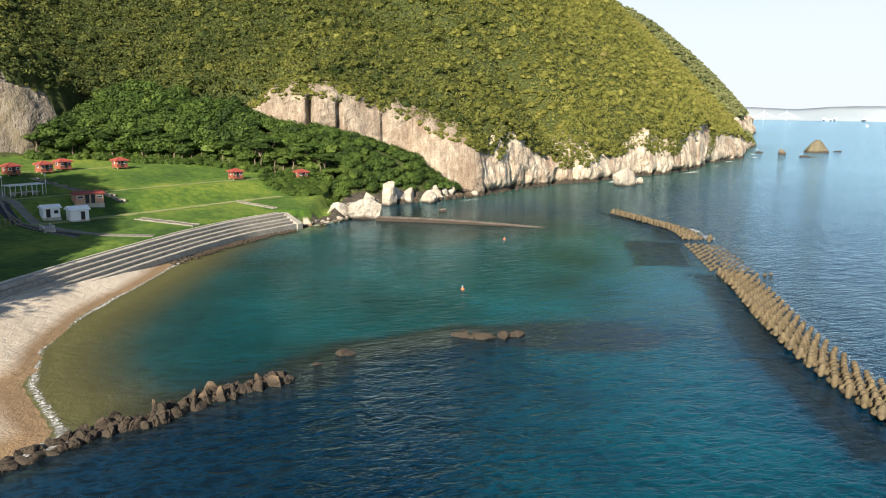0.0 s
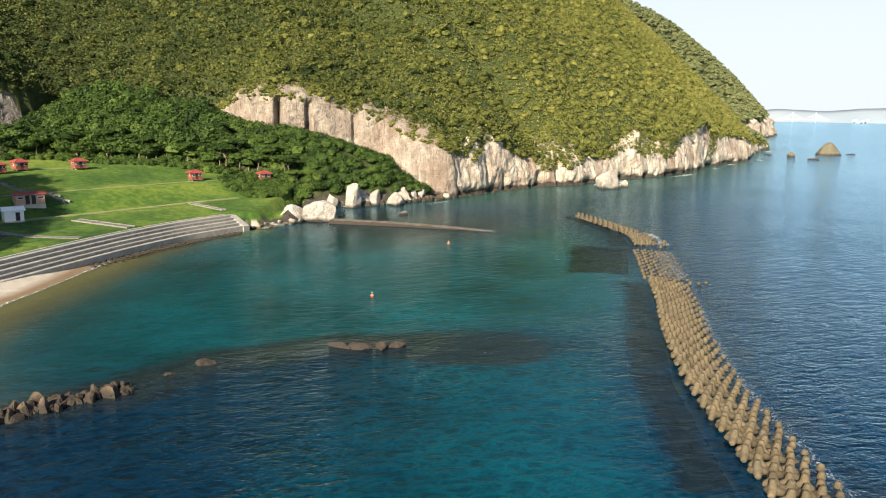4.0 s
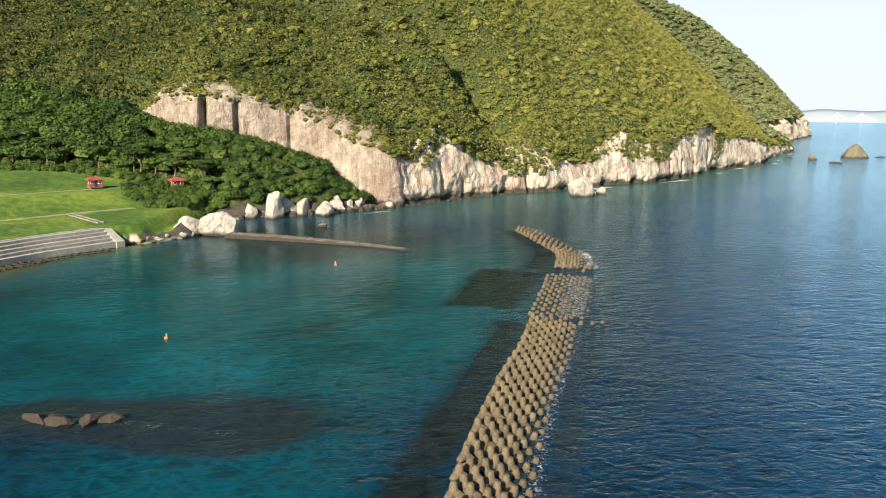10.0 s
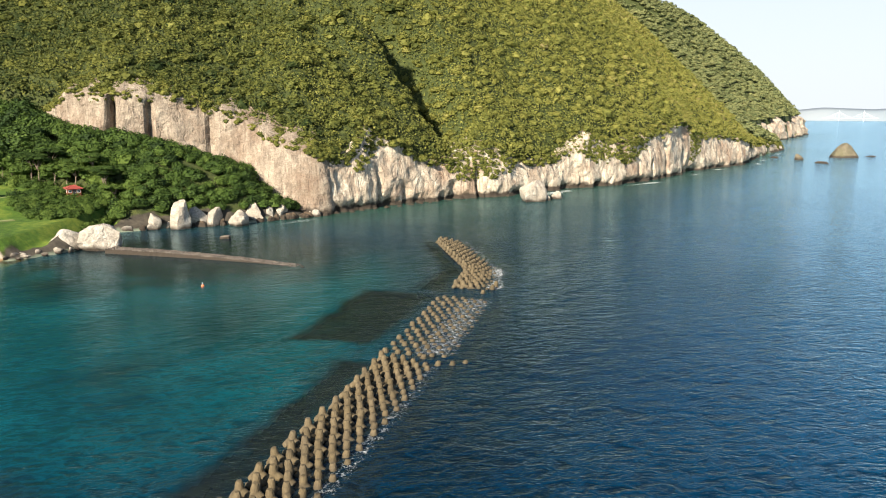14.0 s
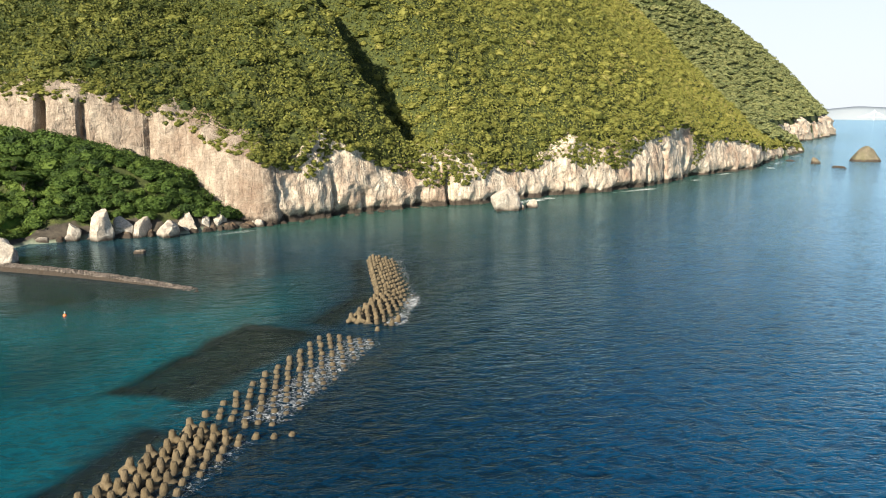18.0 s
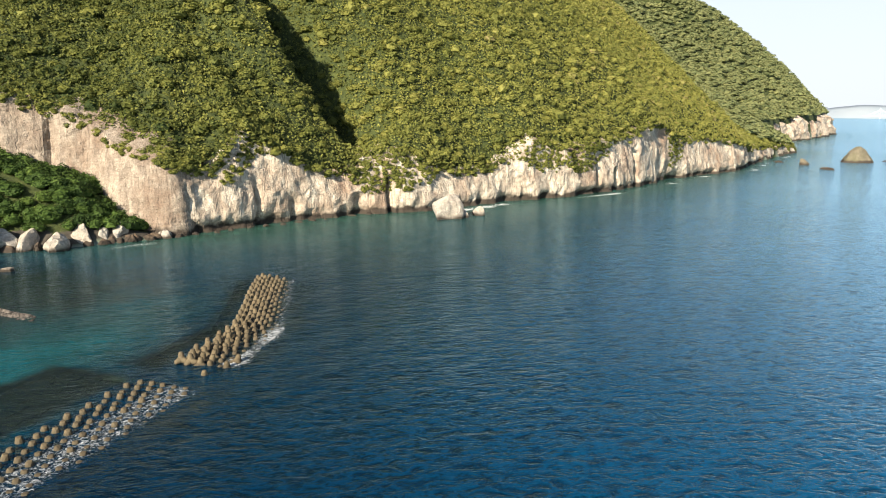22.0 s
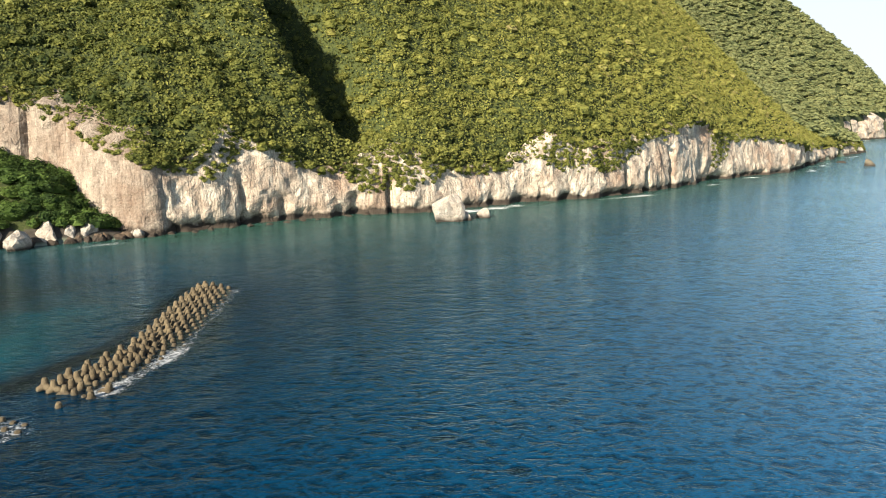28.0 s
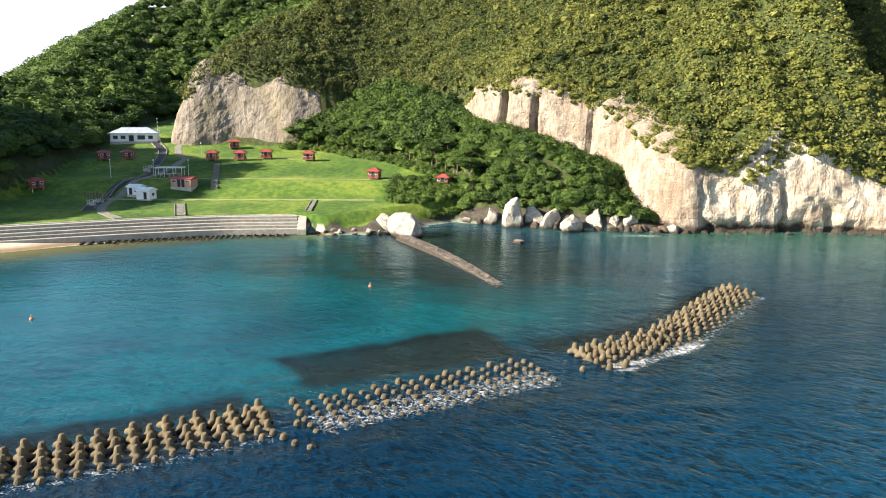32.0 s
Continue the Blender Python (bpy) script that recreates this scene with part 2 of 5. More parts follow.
def make_tetra():
    m = Mat("stained_tetrapod_concrete")
    big = m.noise(0.5, 5)
    fine = m.noise(5.0, 4)
    base = m.ramp(big, (0.3, (0.048, 0.037, 0.020)), (0.7, (0.128, 0.098, 0.054)))
    base = m.mix(m.math("MULTIPLY", m.obj(), 0.45), base, (0.105, 0.085, 0.057))
    base = m.mix(0.35, base, m.ramp(fine, (0.25, 0.25), (0.7, 0.75)), "OVERLAY")
    sep = m.node("SeparateXYZ")
    m.link(m.pos(), sep.inputs[0])
    zz = m.math("ADD", sep.outputs["Z"], m.math("MULTIPLY", m.noise(0.8, 3), -0.7))
    low = m.math("SUBTRACT", 0.10, zz, True)
    low = m.math("MULTIPLY", low, 1.6, True)
    m.color(m.mix(low, base, (0.045, 0.036, 0.024)))
    m.bump(fine, 0.4, 0.04)
    return m.m


M_TETRA = make_tetra()


def make_ground():
    m = Mat("ground_cover")
    n1, n2, n3 = m.noise(0.06, 5), m.noise(0.6, 5), m.noise(4.0, 4)
    edge = m.math("MULTIPLY", m.math("SUBTRACT", n2, 0.5), 0.9)
    grass = m.ramp(m.math("ADD", m.math("MULTIPLY", n1, 0.6), m.math("MULTIPLY", n2, 0.4)), (0.36, (0.022, 0.058, 0.006)), (0.50, (0.058, 0.112, 0.011)), (0.62, (0.140, 0.180, 0.022)))
    grass = m.mix(0.5, grass, m.ramp(n3, (0.25, 0.22), (0.72, 0.78)), "OVERLAY")
    # Soil kept dark to paint the shade in gaps between crowns.
    soil = m.ramp(n2, (0.3, (0.018, 0.028, 0.008)), (0.7, (0.060, 0.072, 0.018)))
    soil = m.mix(0.7, soil, m.ramp(n3, (0.3, 0.12), (0.68, 0.8)), "OVERLAY")
    sand = m.ramp(n1, (0.3, (0.38, 0.325, 0.255)), (0.7, (0.49, 0.43, 0.35)))
    sand = m.mix(0.25, sand, m.ramp(n3, (0.3, 0.3), (0.7, 0.7)), "OVERLAY")
    sep = m.node("SeparateXYZ")
    m.link(m.pos(), sep.inputs[0])
    wet = m.math("MULTIPLY", m.math("SUBTRACT", 0.85, m.math("ADD", sep.outputs["Z"], m.math("MULTIPLY", n1, 0.35))), 2.2, True)
    sand = m.mix(wet, sand, (0.20, 0.135, 0.075))
    bed = m.ramp(n2, (0.3, (0.10, 0.13, 0.10)), (0.7, (0.20, 0.22, 0.16)))
    rock = m.ramp(n2, (0.3, (0.022, 0.020, 0.016)), (0.7, (0.075, 0.064, 0.050)))

    def soft(name):
        return m.ramp(m.math("ADD", m.attr(name), edge), (0.4, 0.0), (0.6, 1.0))

    c = m.mix(soft("grass"), soil, grass)
    c = m.mix(soft("bare"), c, rock)
    c = m.mix(m.ramp(m.attr("bed"), (0.3, 0.0), (0.7, 1.0)), c, bed)
    c = m.mix(m.ramp(m.attr("sand"), (0.4, 0.0), (0.6, 1.0)), c, sand)
    m.color(c)
    m.bump(m.math("ADD", n3, m.math("MULTIPLY", n2, 2.0)), 0.5, 0.25)
    m.set(Roughness=0.95)
    return m.m


M_GROUND = make_ground()


def make_water():
    m = Mat("sea_water")
    depth, bay, foam, weed_shade = m.attr("depth"), m.attr("bay"), m.attr("foam"), m.attr("weed_shade")
    n_big = m.noise(0.012, 4)
    n_mid = m.noise(0.05, 4, 0.6)
    deep = m.ramp(n_big, (0.35, (0.0003, 0.007, 0.017)), (0.65, (0.0004, 0.016, 0.034)))
    lagoon = m.ramp(n_mid, (0.30, (0.0004, 0.024, 0.032)), (0.70, (0.0006, 0.062, 0.078)))
    body = m.mix(bay, deep, lagoon)
    # Sky brightness painted into the open water: bluer offshore, paler with distance.
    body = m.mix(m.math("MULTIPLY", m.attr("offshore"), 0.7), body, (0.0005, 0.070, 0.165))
    body = m.mix(m.attr("far_glare"), body, (0.130, 0.240, 0.340))
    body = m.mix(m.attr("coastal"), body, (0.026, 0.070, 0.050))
    green = (0.078, 0.058, 0.020)
    body = m.mix(m.ramp(depth, (0.02, 1.0), (0.15, 0.0)), body, green)
    # Weed, plus dark hill reflection and gap shade painted into the body colour.
    dark = m.ramp(m.math("ADD", weed_shade, m.math("MULTIPLY", m.math("SUBTRACT", m.noise(0.13, 4), 0.5), 0.9)), (0.3, 0.0), (0.75, 0.92))
    body = m.mix(dark, body, (0.008, 0.012, 0.014))

    # swell rolling in, then chop and ripples, crests across the wind
    def turned(angle, scale, detail, rough, sx_, sy_, dist):
        mp = m.node("Mapping")
        mp.inputs["Rotation"].default_value = (0, 0, radians(angle))
        m.link(m.pos(), mp.inputs[0])
        return m.noise(scale, detail, rough, vec=mp.outputs[0], stretch=(sx_, sy_, 1), dist=dist)

    w0 = turned(-65, 0.20, 2, 0.4, 0.16, 1.0, 0.3)
    w1 = turned(-22, 0.42, 3, 0.5, 0.5, 1.2, 0.5)
    w2 = turned(-8, 0.50, 3, 0.55, 0.72, 1.25, 0.4)
    w3 = turned(-34, 1.5, 4, 0.6, 0.75, 1.2, 0.4)
    gust = m.ramp(m.noise(0.025, 4, 0.6), (0.35, 0.65), (0.65, 1.2))
    calm = m.math("SUBTRACT", 1.0, m.math("MULTIPLY", m.math("MAXIMUM", bay, m.attr("lee")), 0.68))

    def ridge(w):
        return m.math("SUBTRACT", 1.0, m.math("MULTIPLY", m.math("ABSOLUTE", m.math("SUBTRACT", w, 0.5)), 2.0))

    r2, r3 = ridge(w2), ridge(w3)
    h = m.math("ADD", m.math("MULTIPLY", w0, 0.40), m.math("MULTIPLY", w1, 0.28))
    hs = m.math("ADD", m.math("MULTIPLY", r2, 0.21), m.math("MULTIPLY", r3, 0.075))
    h = m.math("MULTIPLY", m.math("ADD", h, m.math("MULTIPLY", hs, gust)), calm)
    bump = m.node("Bump", Strength=1.0, Distance=1.0)
    m.link(h, bump.inputs["Height"])
    # painted wave light and shade: crests brightened, troughs darkened in the body colour
    crest_shading = m.ramp(m.math("ADD", m.math("MULTIPLY", r2, 0.6), m.math("MULTIPLY", r3, 0.4)), (0.66, 0.34), (0.84, 0.85), (0.97, 1.65))
    body = m.mix(m.math("SUBTRACT", 1.0, m.math("MULTIPLY", bay, 0.55)), body, crest_shading, "MULTIPLY")
    fo = m.noise(2.0, 6, 0.75, dist=1.2)
    fmask = m.ramp(m.math("ADD", m.math("MULTIPLY", foam, 0.85), m.math("SUBTRACT", fo, 0.5)), (0.46, 0.0), (0.74, 1.0))
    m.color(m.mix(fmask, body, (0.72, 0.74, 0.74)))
    m.link(m.ramp(fmask, (0.0, 0.05), (1.0, 0.8)), m.b.inputs["Roughness"])
    m.b.inputs["IOR"].default_value = 1.333
    m.b.inputs["Specular IOR Level"].default_value = 0.0
    m.link(bump.outputs[0], m.b.inputs["Normal"])
    fres = m.node("Fresnel", IOR=1.333)
    m.link(bump.outputs[0], fres.inputs["Normal"])
    gloss = m.node("BsdfGlossy", Roughness=0.07)
    gloss.inputs["Color"].default_value = (0.62, 0.86, 1.0, 1)
    m.link(bump.outputs[0], gloss.inputs["Normal"])
    surf = m.node("MixShader")
    m.link(m.math("MULTIPLY", fres.outputs[0], m.math("SUBTRACT", 1.0, fmask)), surf.inputs[0])
    m.link(m.b.outputs[0], surf.inputs[1])
    m.link(gloss.outputs[0], surf.inputs[2])
    clear = m.node("BsdfTransparent")
    clear.inputs[0].default_value = (0.70, 0.84, 0.72, 1)
    see = m.math("MULTIPLY", m.attr("clear"), m.math("SUBTRACT", 1.0, fmask))
    mx = m.node("MixShader")
    m.link(see, mx.inputs[0])
    m.link(surf.outputs[0], mx.inputs[1])
    m.link(clear.outputs[0], mx.inputs[2])
    m.link(mx.outputs[0], m.out.inputs[0])
    return m.m


M_WATER = make_water()

# ---- helpers for building ----


def part(name, bm, material, parent=None, label="", smooth=False):
    """Links a bmesh as one mesh object, under a thing or a part."""
    me = bpy.data.meshes.new(name)
    bm.to_mesh(me)
    bm.free()
    me.materials.append(material)
    if smooth:
        me.shade_smooth()
    ob = new(name, me)
    if parent is not None:
        ob.parent = parent
    if label:
        ob["label"] = label
    return ob


def empty(name, m, label, category, group="", kind=""):
    ob = new(name)
    ob.empty_display_size = 0.3
    ob.matrix_world = m
    return tagged(ob, label, category, group, kind)


def box(bm, x0, y0, z0, x1, y1, z1, bevel=0.0):
    r = bmesh.ops.create_cube(bm, size=1.0)
    vs = r["verts"]
    for v in vs:
        v.co = Vector((x0 + (v.co.x + 0.5) * (x1 - x0), y0 + (v.co.y + 0.5) * (y1 - y0), z0 + (v.co.z + 0.5) * (z1 - z0)))
    if bevel:
        es = list({e for v in vs for e in v.link_edges})
        bmesh.ops.bevel(bm, geom=es, offset=bevel, segments=1, affect="EDGES")
    return vs


def tube(bm, a, b, r0, r1, n=8):
    a, b = Vector(a), Vector(b)
    ax = (b - a)
    q = ax.to_track_quat("Z", "Y").to_matrix()
    r = bmesh.ops.create_cone(bm, cap_ends=True, segments=n, radius1=r0, radius2=r1, depth=ax.length)
    for v in r["verts"]:
        v.co = q @ v.co + (a + b) / 2
    return r["verts"]


def bm_box(*a, bevel=0.0):
    bm = bmesh.new()
    box(bm, *a, bevel=bevel)
    return bm


def bm_tube(*a, **k):
    bm = bmesh.new()
    tube(bm, *a, **k)
    return bm


def raw_mesh(name, co, faces, material, attrs=None, smooth=False):
    """A mesh from arrays; faces all with the same number of corners."""
    me = bpy.data.meshes.new(name)
    co = np.asarray(co, dtype=np.float32)
    faces = np.asarray(faces, dtype=np.int32)
    n, k = faces.shape
    me.vertices.add(len(co))
    me.vertices.foreach_set("co", co.ravel())
    me.loops.add(n * k)
    me.loops.foreach_set("vertex_index", faces.ravel())
    me.polygons.add(n)
    me.polygons.foreach_set("loop_start", np.arange(0, n * k, k, dtype=np.int32))
    me.polygons.foreach_set("loop_total", np.full(n, k, dtype=np.int32))
    me.polygons.foreach_set("use_smooth", np.full(n, smooth, dtype=bool))
    for key, val in (attrs or {}).items():
        me.attributes.new(key, "FLOAT", "POINT").data.foreach_set("value", np.asarray(val, dtype=np.float32))
    me.update(calc_edges=True)
    me.materials.append(material)
    return new(name, me)


def fbm(x, y, scale, octaves=4, seed=0):
    """Value noise on arrays, about -1 to 1."""
    out = np.zeros(np.broadcast(x, y).shape)
    amp, f = 0.5, 1.0 / scale
    for o in range(octaves):
        X, Y = x * f + 17.3 * o + seed, y * f + 9.1 * o - seed
        i, j = np.floor(X).astype(np.int64), np.floor(Y).astype(np.int64)
        u, v = X - i, Y - j
        u, v = u * u * (3 - 2 * u), v * v * (3 - 2 * v)

        def rnd(a, b):
            n = (a * 374761393 + b * 668265263 + o * 1274126177 + seed * 974711) & 0x7FFFFFFF
            n = ((n ^ (n >> 13)) * 1274126177) & 0x7FFFFFFF
            return ((n ^ (n >> 16)) & 0xFFFF) / 32767.5 - 1

        out += amp * ((rnd(i, j) * (1 - u) + rnd(i + 1, j) * u) * (1 - v) + (rnd(i, j + 1) * (1 - u) + rnd(i + 1, j + 1) * u) * v)
        amp, f = amp * 0.5, f * 2.03
    return out


# ---- plan of the coast ----
COAST = np.array([(-420, -300), (-120, -60), (-62, 30), (-40, 52), (-33, 65), (-43, 78), (-48, 90), (-50, 106), (-49, 124), (-48, 142), (-48, 156), (-44, 174), (-35, 188), (-26, 195), (-21, 205), (-22, 213), (-25, 222), (-24, 230), (-13, 239), (0, 246.5), (9, 253), (19.5, 265.5), (34, 283), (48, 300.5), (64, 318.5), (80, 326.5), (99, 350), (130, 376), (156, 411), (191, 470), (234, 522), (262, 590), (333, 724), (318, 800), (395, 930), (486, 1085), (580, 1290), (525, 1420), (300, 1700), (-600, 2600)], float)
# foot of the wooded slopes round the camping meadow
FOOT = np.array([(-420, -300), (-150, -60), (-82, 20), (-74, 60), (-80, 100), (-92, 128), (-112, 148), (-148, 168), (-190, 190), (-235, 225), (-205, 232), (-152, 196), (-134, 213), (-120, 227), (-110, 236), (-95, 240), (-70, 244), (-48, 246), (-34, 243), (-27, 234), (-24, 230)], float)
# brow of the cliffs: x, y, height, slope above
BROW = np.array([(-420, -300, 5, 0.8), (-150, -60, 16, 1.0), (-82, 20, 17, 1.05), (-74, 60, 16, 1.05), (-80, 100, 14, 0.95), (-92, 128, 10, 0.5), (-112, 148, 12, 0.38), (-148, 168, 15, 0.3), (-190, 190, 18, 0.33), (-250, 240, 22, 0.58), (-205, 236, 26, 0.7), (-152, 198, 34, 0.6), (-138, 216, 43, 0.55), (-120, 231, 40, 0.6), (-110, 252, 34, 0.8), (-95, 262, 34, 0.85), (-66, 262, 35, 0.85), (-40, 259.5, 34.5, 0.8), (-22, 266, 33.5, 0.8), (-5, 272, 27.5, 0.8), (8, 268.5, 21, 0.95), (20, 267, 16, 1.05), (28, 276.5, 16, 1.15), (35, 284.5, 25, 0.8), (48, 301, 15, 0.92), (58, 312, 13.5, 1.0), (68, 321, 17.5, 1.02), (80, 327, 15, 1.07), (97, 348, 11, 1.27), (114, 363, 21, 1.1), (130, 376.5, 17.5, 1.15), (156, 411, 21, 1.2), (170, 434, 27, 1.2), (191, 470, 19, 1.18), (234, 522, 15, 1.05), (262, 590, 10, 0.72), (333, 724, 5, 0.55), (318, 800, 20, 0.42), (395, 930, 20, 0.65), (486, 1085, 24, 0.95), (580, 1290, 24, 1.2), (525, 1420, 24, 0.9), (300, 1700, 24, 0.6), (-600, 2600, 24, 0.6)])


def spline(rows, step):
    """Smooth resampling of a row of points (Catmull-Rom)."""
    p = np.vstack([2 * rows[0] - rows[1], rows, 2 * rows[-1] - rows[-2]])
    out = []
    for a, b, c, d in zip(p[:-3], p[1:-2], p[2:-1], p[3:]):
        n = max(2, int(np.hypot(*(c - b)[:2]) / step))
        t = (np.arange(n) / n)[:, None]
        m0, m1 = 0.4 * (c - a), 0.4 * (d - b)
        out.append((2 * t**3 - 3 * t**2 + 1) * b + (t**3 - 2 * t**2 + t) * m0 + (3 * t**2 - 2 * t**3) * c + (t**3 - t**2) * m1)
    return np.vstack([*out, rows[-1:]])


def nearest(x, y, line):
    """Distance to a polyline, with the segment and the place on it."""
    best = np.full(x.shape, 1e9)
    seg = np.zeros(x.shape, dtype=np.int64)
    par = np.zeros(x.shape)
    for i, (a, b) in enumerate(zip(line[:-1, :2], line[1:, :2])):
        ab = b - a
        u = np.clip(((x - a[0]) * ab[0] + (y - a[1]) * ab[1]) / (ab @ ab), 0, 1)
        d = np.hypot(x - a[0] - u * ab[0], y - a[1] - u * ab[1])
        k = d < best
        best, seg, par = np.where(k, d, best), np.where(k, i, seg), np.where(k, u, par)
    return best, seg, par


def inside(x, y, line, close):
    """Whether points lie within a line closed by further points."""
    poly = np.vstack([line[:, :2], close])
    c = np.zeros(x.shape, dtype=bool)
    for (x0, y0), (x1, y1) in zip(poly, np.roll(poly, -1, 0)):
        if y0 != y1:
            c ^= ((y0 > y) != (y1 > y)) & (x < (x1 - x0) * (y - y0) / (y1 - y0) + x0)
    return c


REEF = np.array([(-40, 55), (-31, 66), (-22, 75), (-15, 81), (-9.5, 89), (5, 97), (14, 96.5), (26, 95)], float)
FAR = np.array([(-4000, 2600), (-4000, -300)], float)
MEADOW_U = (100, 134, 158, 163, 173, 183, 201, 213, 235, 255, 330)
MEADOW_Z = (3.4, 3.9, 5.0, 5.3, 8.8, 9.2, 12.2, 12.6, 15.2, 18.2, 23)


def meadow(x, y):
    return np.interp(-0.81 * x + 0.59 * y, MEADOW_U, MEADOW_Z)


REVET_TOP = spline(np.array([(-74, 40), (-68, 80), (-65, 102), (-61.5, 120), (-57.5, 137), (-52, 157), (-45.5, 174), (-36.5, 189.5)], float), 1.5)


# how high the bushes stand in front of the rock band that climbs inland
BUSH_TOP = ((-66, -50, -37, -25, -12, -1.5, 3, 9, 16, 24), (33, 27.5, 26.5, 23.5, 19.5, 15.5, 11.0, 7.0, 4.6, 4.4))


def land(x, y):
    """Height of the ground, with what covers it."""
    x, y = np.asarray(x, float), np.asarray(y, float)
    dc, _, _ = nearest(x, y, COAST)
    on = inside(x, y, COAST, FAR)
    df, _, _ = nearest(x, y, FOOT)
    back = inside(x, y, BROW, FAR)
    db, sb, ub = nearest(x, y, BROW)
    top = BROW[sb, 2] * (1 - ub) + BROW[sb + 1, 2] * ub
    slope = BROW[sb, 3] * (1 - ub) + BROW[sb + 1, 3] * ub
    wood = inside(x, y, FOOT, np.array([(-24, 300), (-4000, 900), (-4000, -300)], float)) | ((x > -24.5) & on)
    # the gully behind the spur, and folds of the hill
    gx, gy = x - 64, y - 320
    along, across = -0.88 * gx + 0.475 * gy, 0.475 * gx + 0.88 * gy
    fade = np.clip(along / 8, 0, 1) * np.clip((170 - along) / 80, 0, 1)
    spur = np.exp(-((across + 16 + 0.05 * along) / 12.0) ** 2) * fade
    gully = np.exp(-((across - 3.0) / 13.0) ** 2) * fade
    dh = np.where(sb < 8, np.minimum(db, 62), db)
    rise = slope * (dh - 0.0011 * np.clip(dh, 0, 330) ** 2)
    fold = fbm(x, y, 55, 3, 5) * np.clip(db / 25, 0, 1) * np.where(db > 150, 14, 7)
    hill = top - 2.8 * np.exp(-db / 2.2) + rise + fold - gully * np.clip(db * 1.0, 0, 36) + spur * np.clip(db * 0.75, 0, 23)
    hill = np.where(x < -230, np.minimum(hill, np.clip(30 + 0.6 * (y - 165), 22, 125) * np.clip((x + 740) / 330, 0.15, 1)), np.minimum(hill, 240))
    shelf = meadow(x, y)
    rocks = (x > -30) & (y > 186)
    low = np.where(rocks, np.minimum(0.6 + 0.28 * dc, shelf), shelf)
    talus = np.where(wood, 0.9 * np.minimum(df, dc), 0)
    front = np.where(on, np.minimum(low + talus, np.where(wood, top - 2, 99)), 0)
    front = np.where((y > 224) & (x > -64), np.minimum(front, np.interp(x, *BUSH_TOP) - 3.6), front)
    dr, _, _ = nearest(x, y, REVET_TOP)
    beach = on & ~wood & inside(x, y, REVET_TOP, np.array([(-10, 200), (30, 200), (30, 0)], float))
    sandz = np.interp(dc, (0, 8, 15, 21), (-0.15, 0.75, 2.2, 3.0))
    bank = np.minimum(3.1 - 0.16 * np.maximum(dr - 3, 0), 0.24 * dc - 0.15) * np.clip((150 - y) / 20, 0, 1)
    sandz = np.maximum(sandz, bank)
    h = np.where(beach, sandz, front)
    setback = np.where((sb >= 10) & (sb <= 13) | (sb >= 15) & (sb < 40), 4.6, 0.0)
    h = np.where(back & (db > setback), hill, np.where(back, np.minimum(h, np.where(sb >= 21, -1.2, top - 9)), h))
    h = np.where(on & ~back & (x > 17) & (y > 262), -1.2, h)
    bayside = (x < 62) & (y > np.interp(x, REEF[:, 0], REEF[:, 1]) - 1.0) & (y < 330)
    bed = -np.where(bayside, np.clip(0.075 * dc, 0, 4.5), np.clip(0.5 * dc, 0, 9))
    h = np.where(on, h, np.minimum(bed, -0.15))
    return h, dict(dc=dc, on=on, back=back, wood=wood | back, beach=beach, db=db, top=top, rocks=rocks, df=df, hill=hill)


def axis(dense0, dense1, step, mid, mstep, lo, hi):
    a = list(np.arange(dense0, dense1, step)) + list(np.arange(dense1, mid, mstep))
    s, v = mstep, mid
    while v < hi:
        a.append(v)
        s *= 1.35
        v += s
    a.append(hi)
    s, v = step, dense0
    while v > lo:
        s *= 1.35
        v -= s
        a.append(max(v, lo))
    return np.array(sorted(a))


def grid(xs, ys):
    X, Y = np.meshgrid(xs, ys)
    n, m = len(xs), len(ys)
    i = np.arange(n * m).reshape(m, n)
    return X.ravel(), Y.ravel(), np.stack([i[:-1, :-1], i[:-1, 1:], i[1:, 1:], i[1:, :-1]], -1).reshape(-1, 4)


# one sheet of ground, from the sea bed to the hilltops and out to the horizon
gx, gy, gf = grid(axis(-240, 250, 2.0, 700, 7.0, -4600, 4600), axis(40, 530, 2.0, 1450, 8.0, -4600, 4600))
gz, info = land(gx, gy)
far_off = np.clip((np.hypot(gx, gy - 300) - 1500) / 600, 0, 1)
gz = gz * (1 - far_off) - 12 * far_off

ground = raw_mesh("ground", np.stack([gx, gy, gz], 1), gf, M_GROUND, dict(
    grass=np.where(info["on"] & ~info["wood"] & ~info["beach"] & ~info["rocks"], 1.0, np.where(info["rocks"] & ~info["wood"] & (info["dc"] > 2.6), 1.0, 0.0)),
    bare=np.where(info["rocks"] & (info["dc"] < 2.6) & info["on"] & ~info["back"], 1.0, 0.0),
    sand=np.where(info["beach"] | (~info["on"] & (gz > -2.5) & (gx < -8) & (gy > 60) & (gy < 170)), 1.0, 0.0),
    bed=np.where(~info["on"], 1.0, 0.0)), smooth=True)
tagged(ground, "green meadow, sandy shore and wooded hillside soil", "ground", kind="structure")

# ---- the breakwater lines, from the plan ----
LINE_S = spline(np.array([(49.9, 50), (50.3, 67), (51.6, 87), (55.3, 108), (58.6, 122), (61.2, 136.5)], float), 0.25)
LINE_M = spline(np.array([(62.2, 139.5), (67.6, 169.5)], float), 0.25)
LINE_N = spline(np.array([(68.6, 176.5), (69.8, 185), (69.8, 193), (66.0, 208), (62.0, 224.5)], float), 0.25)

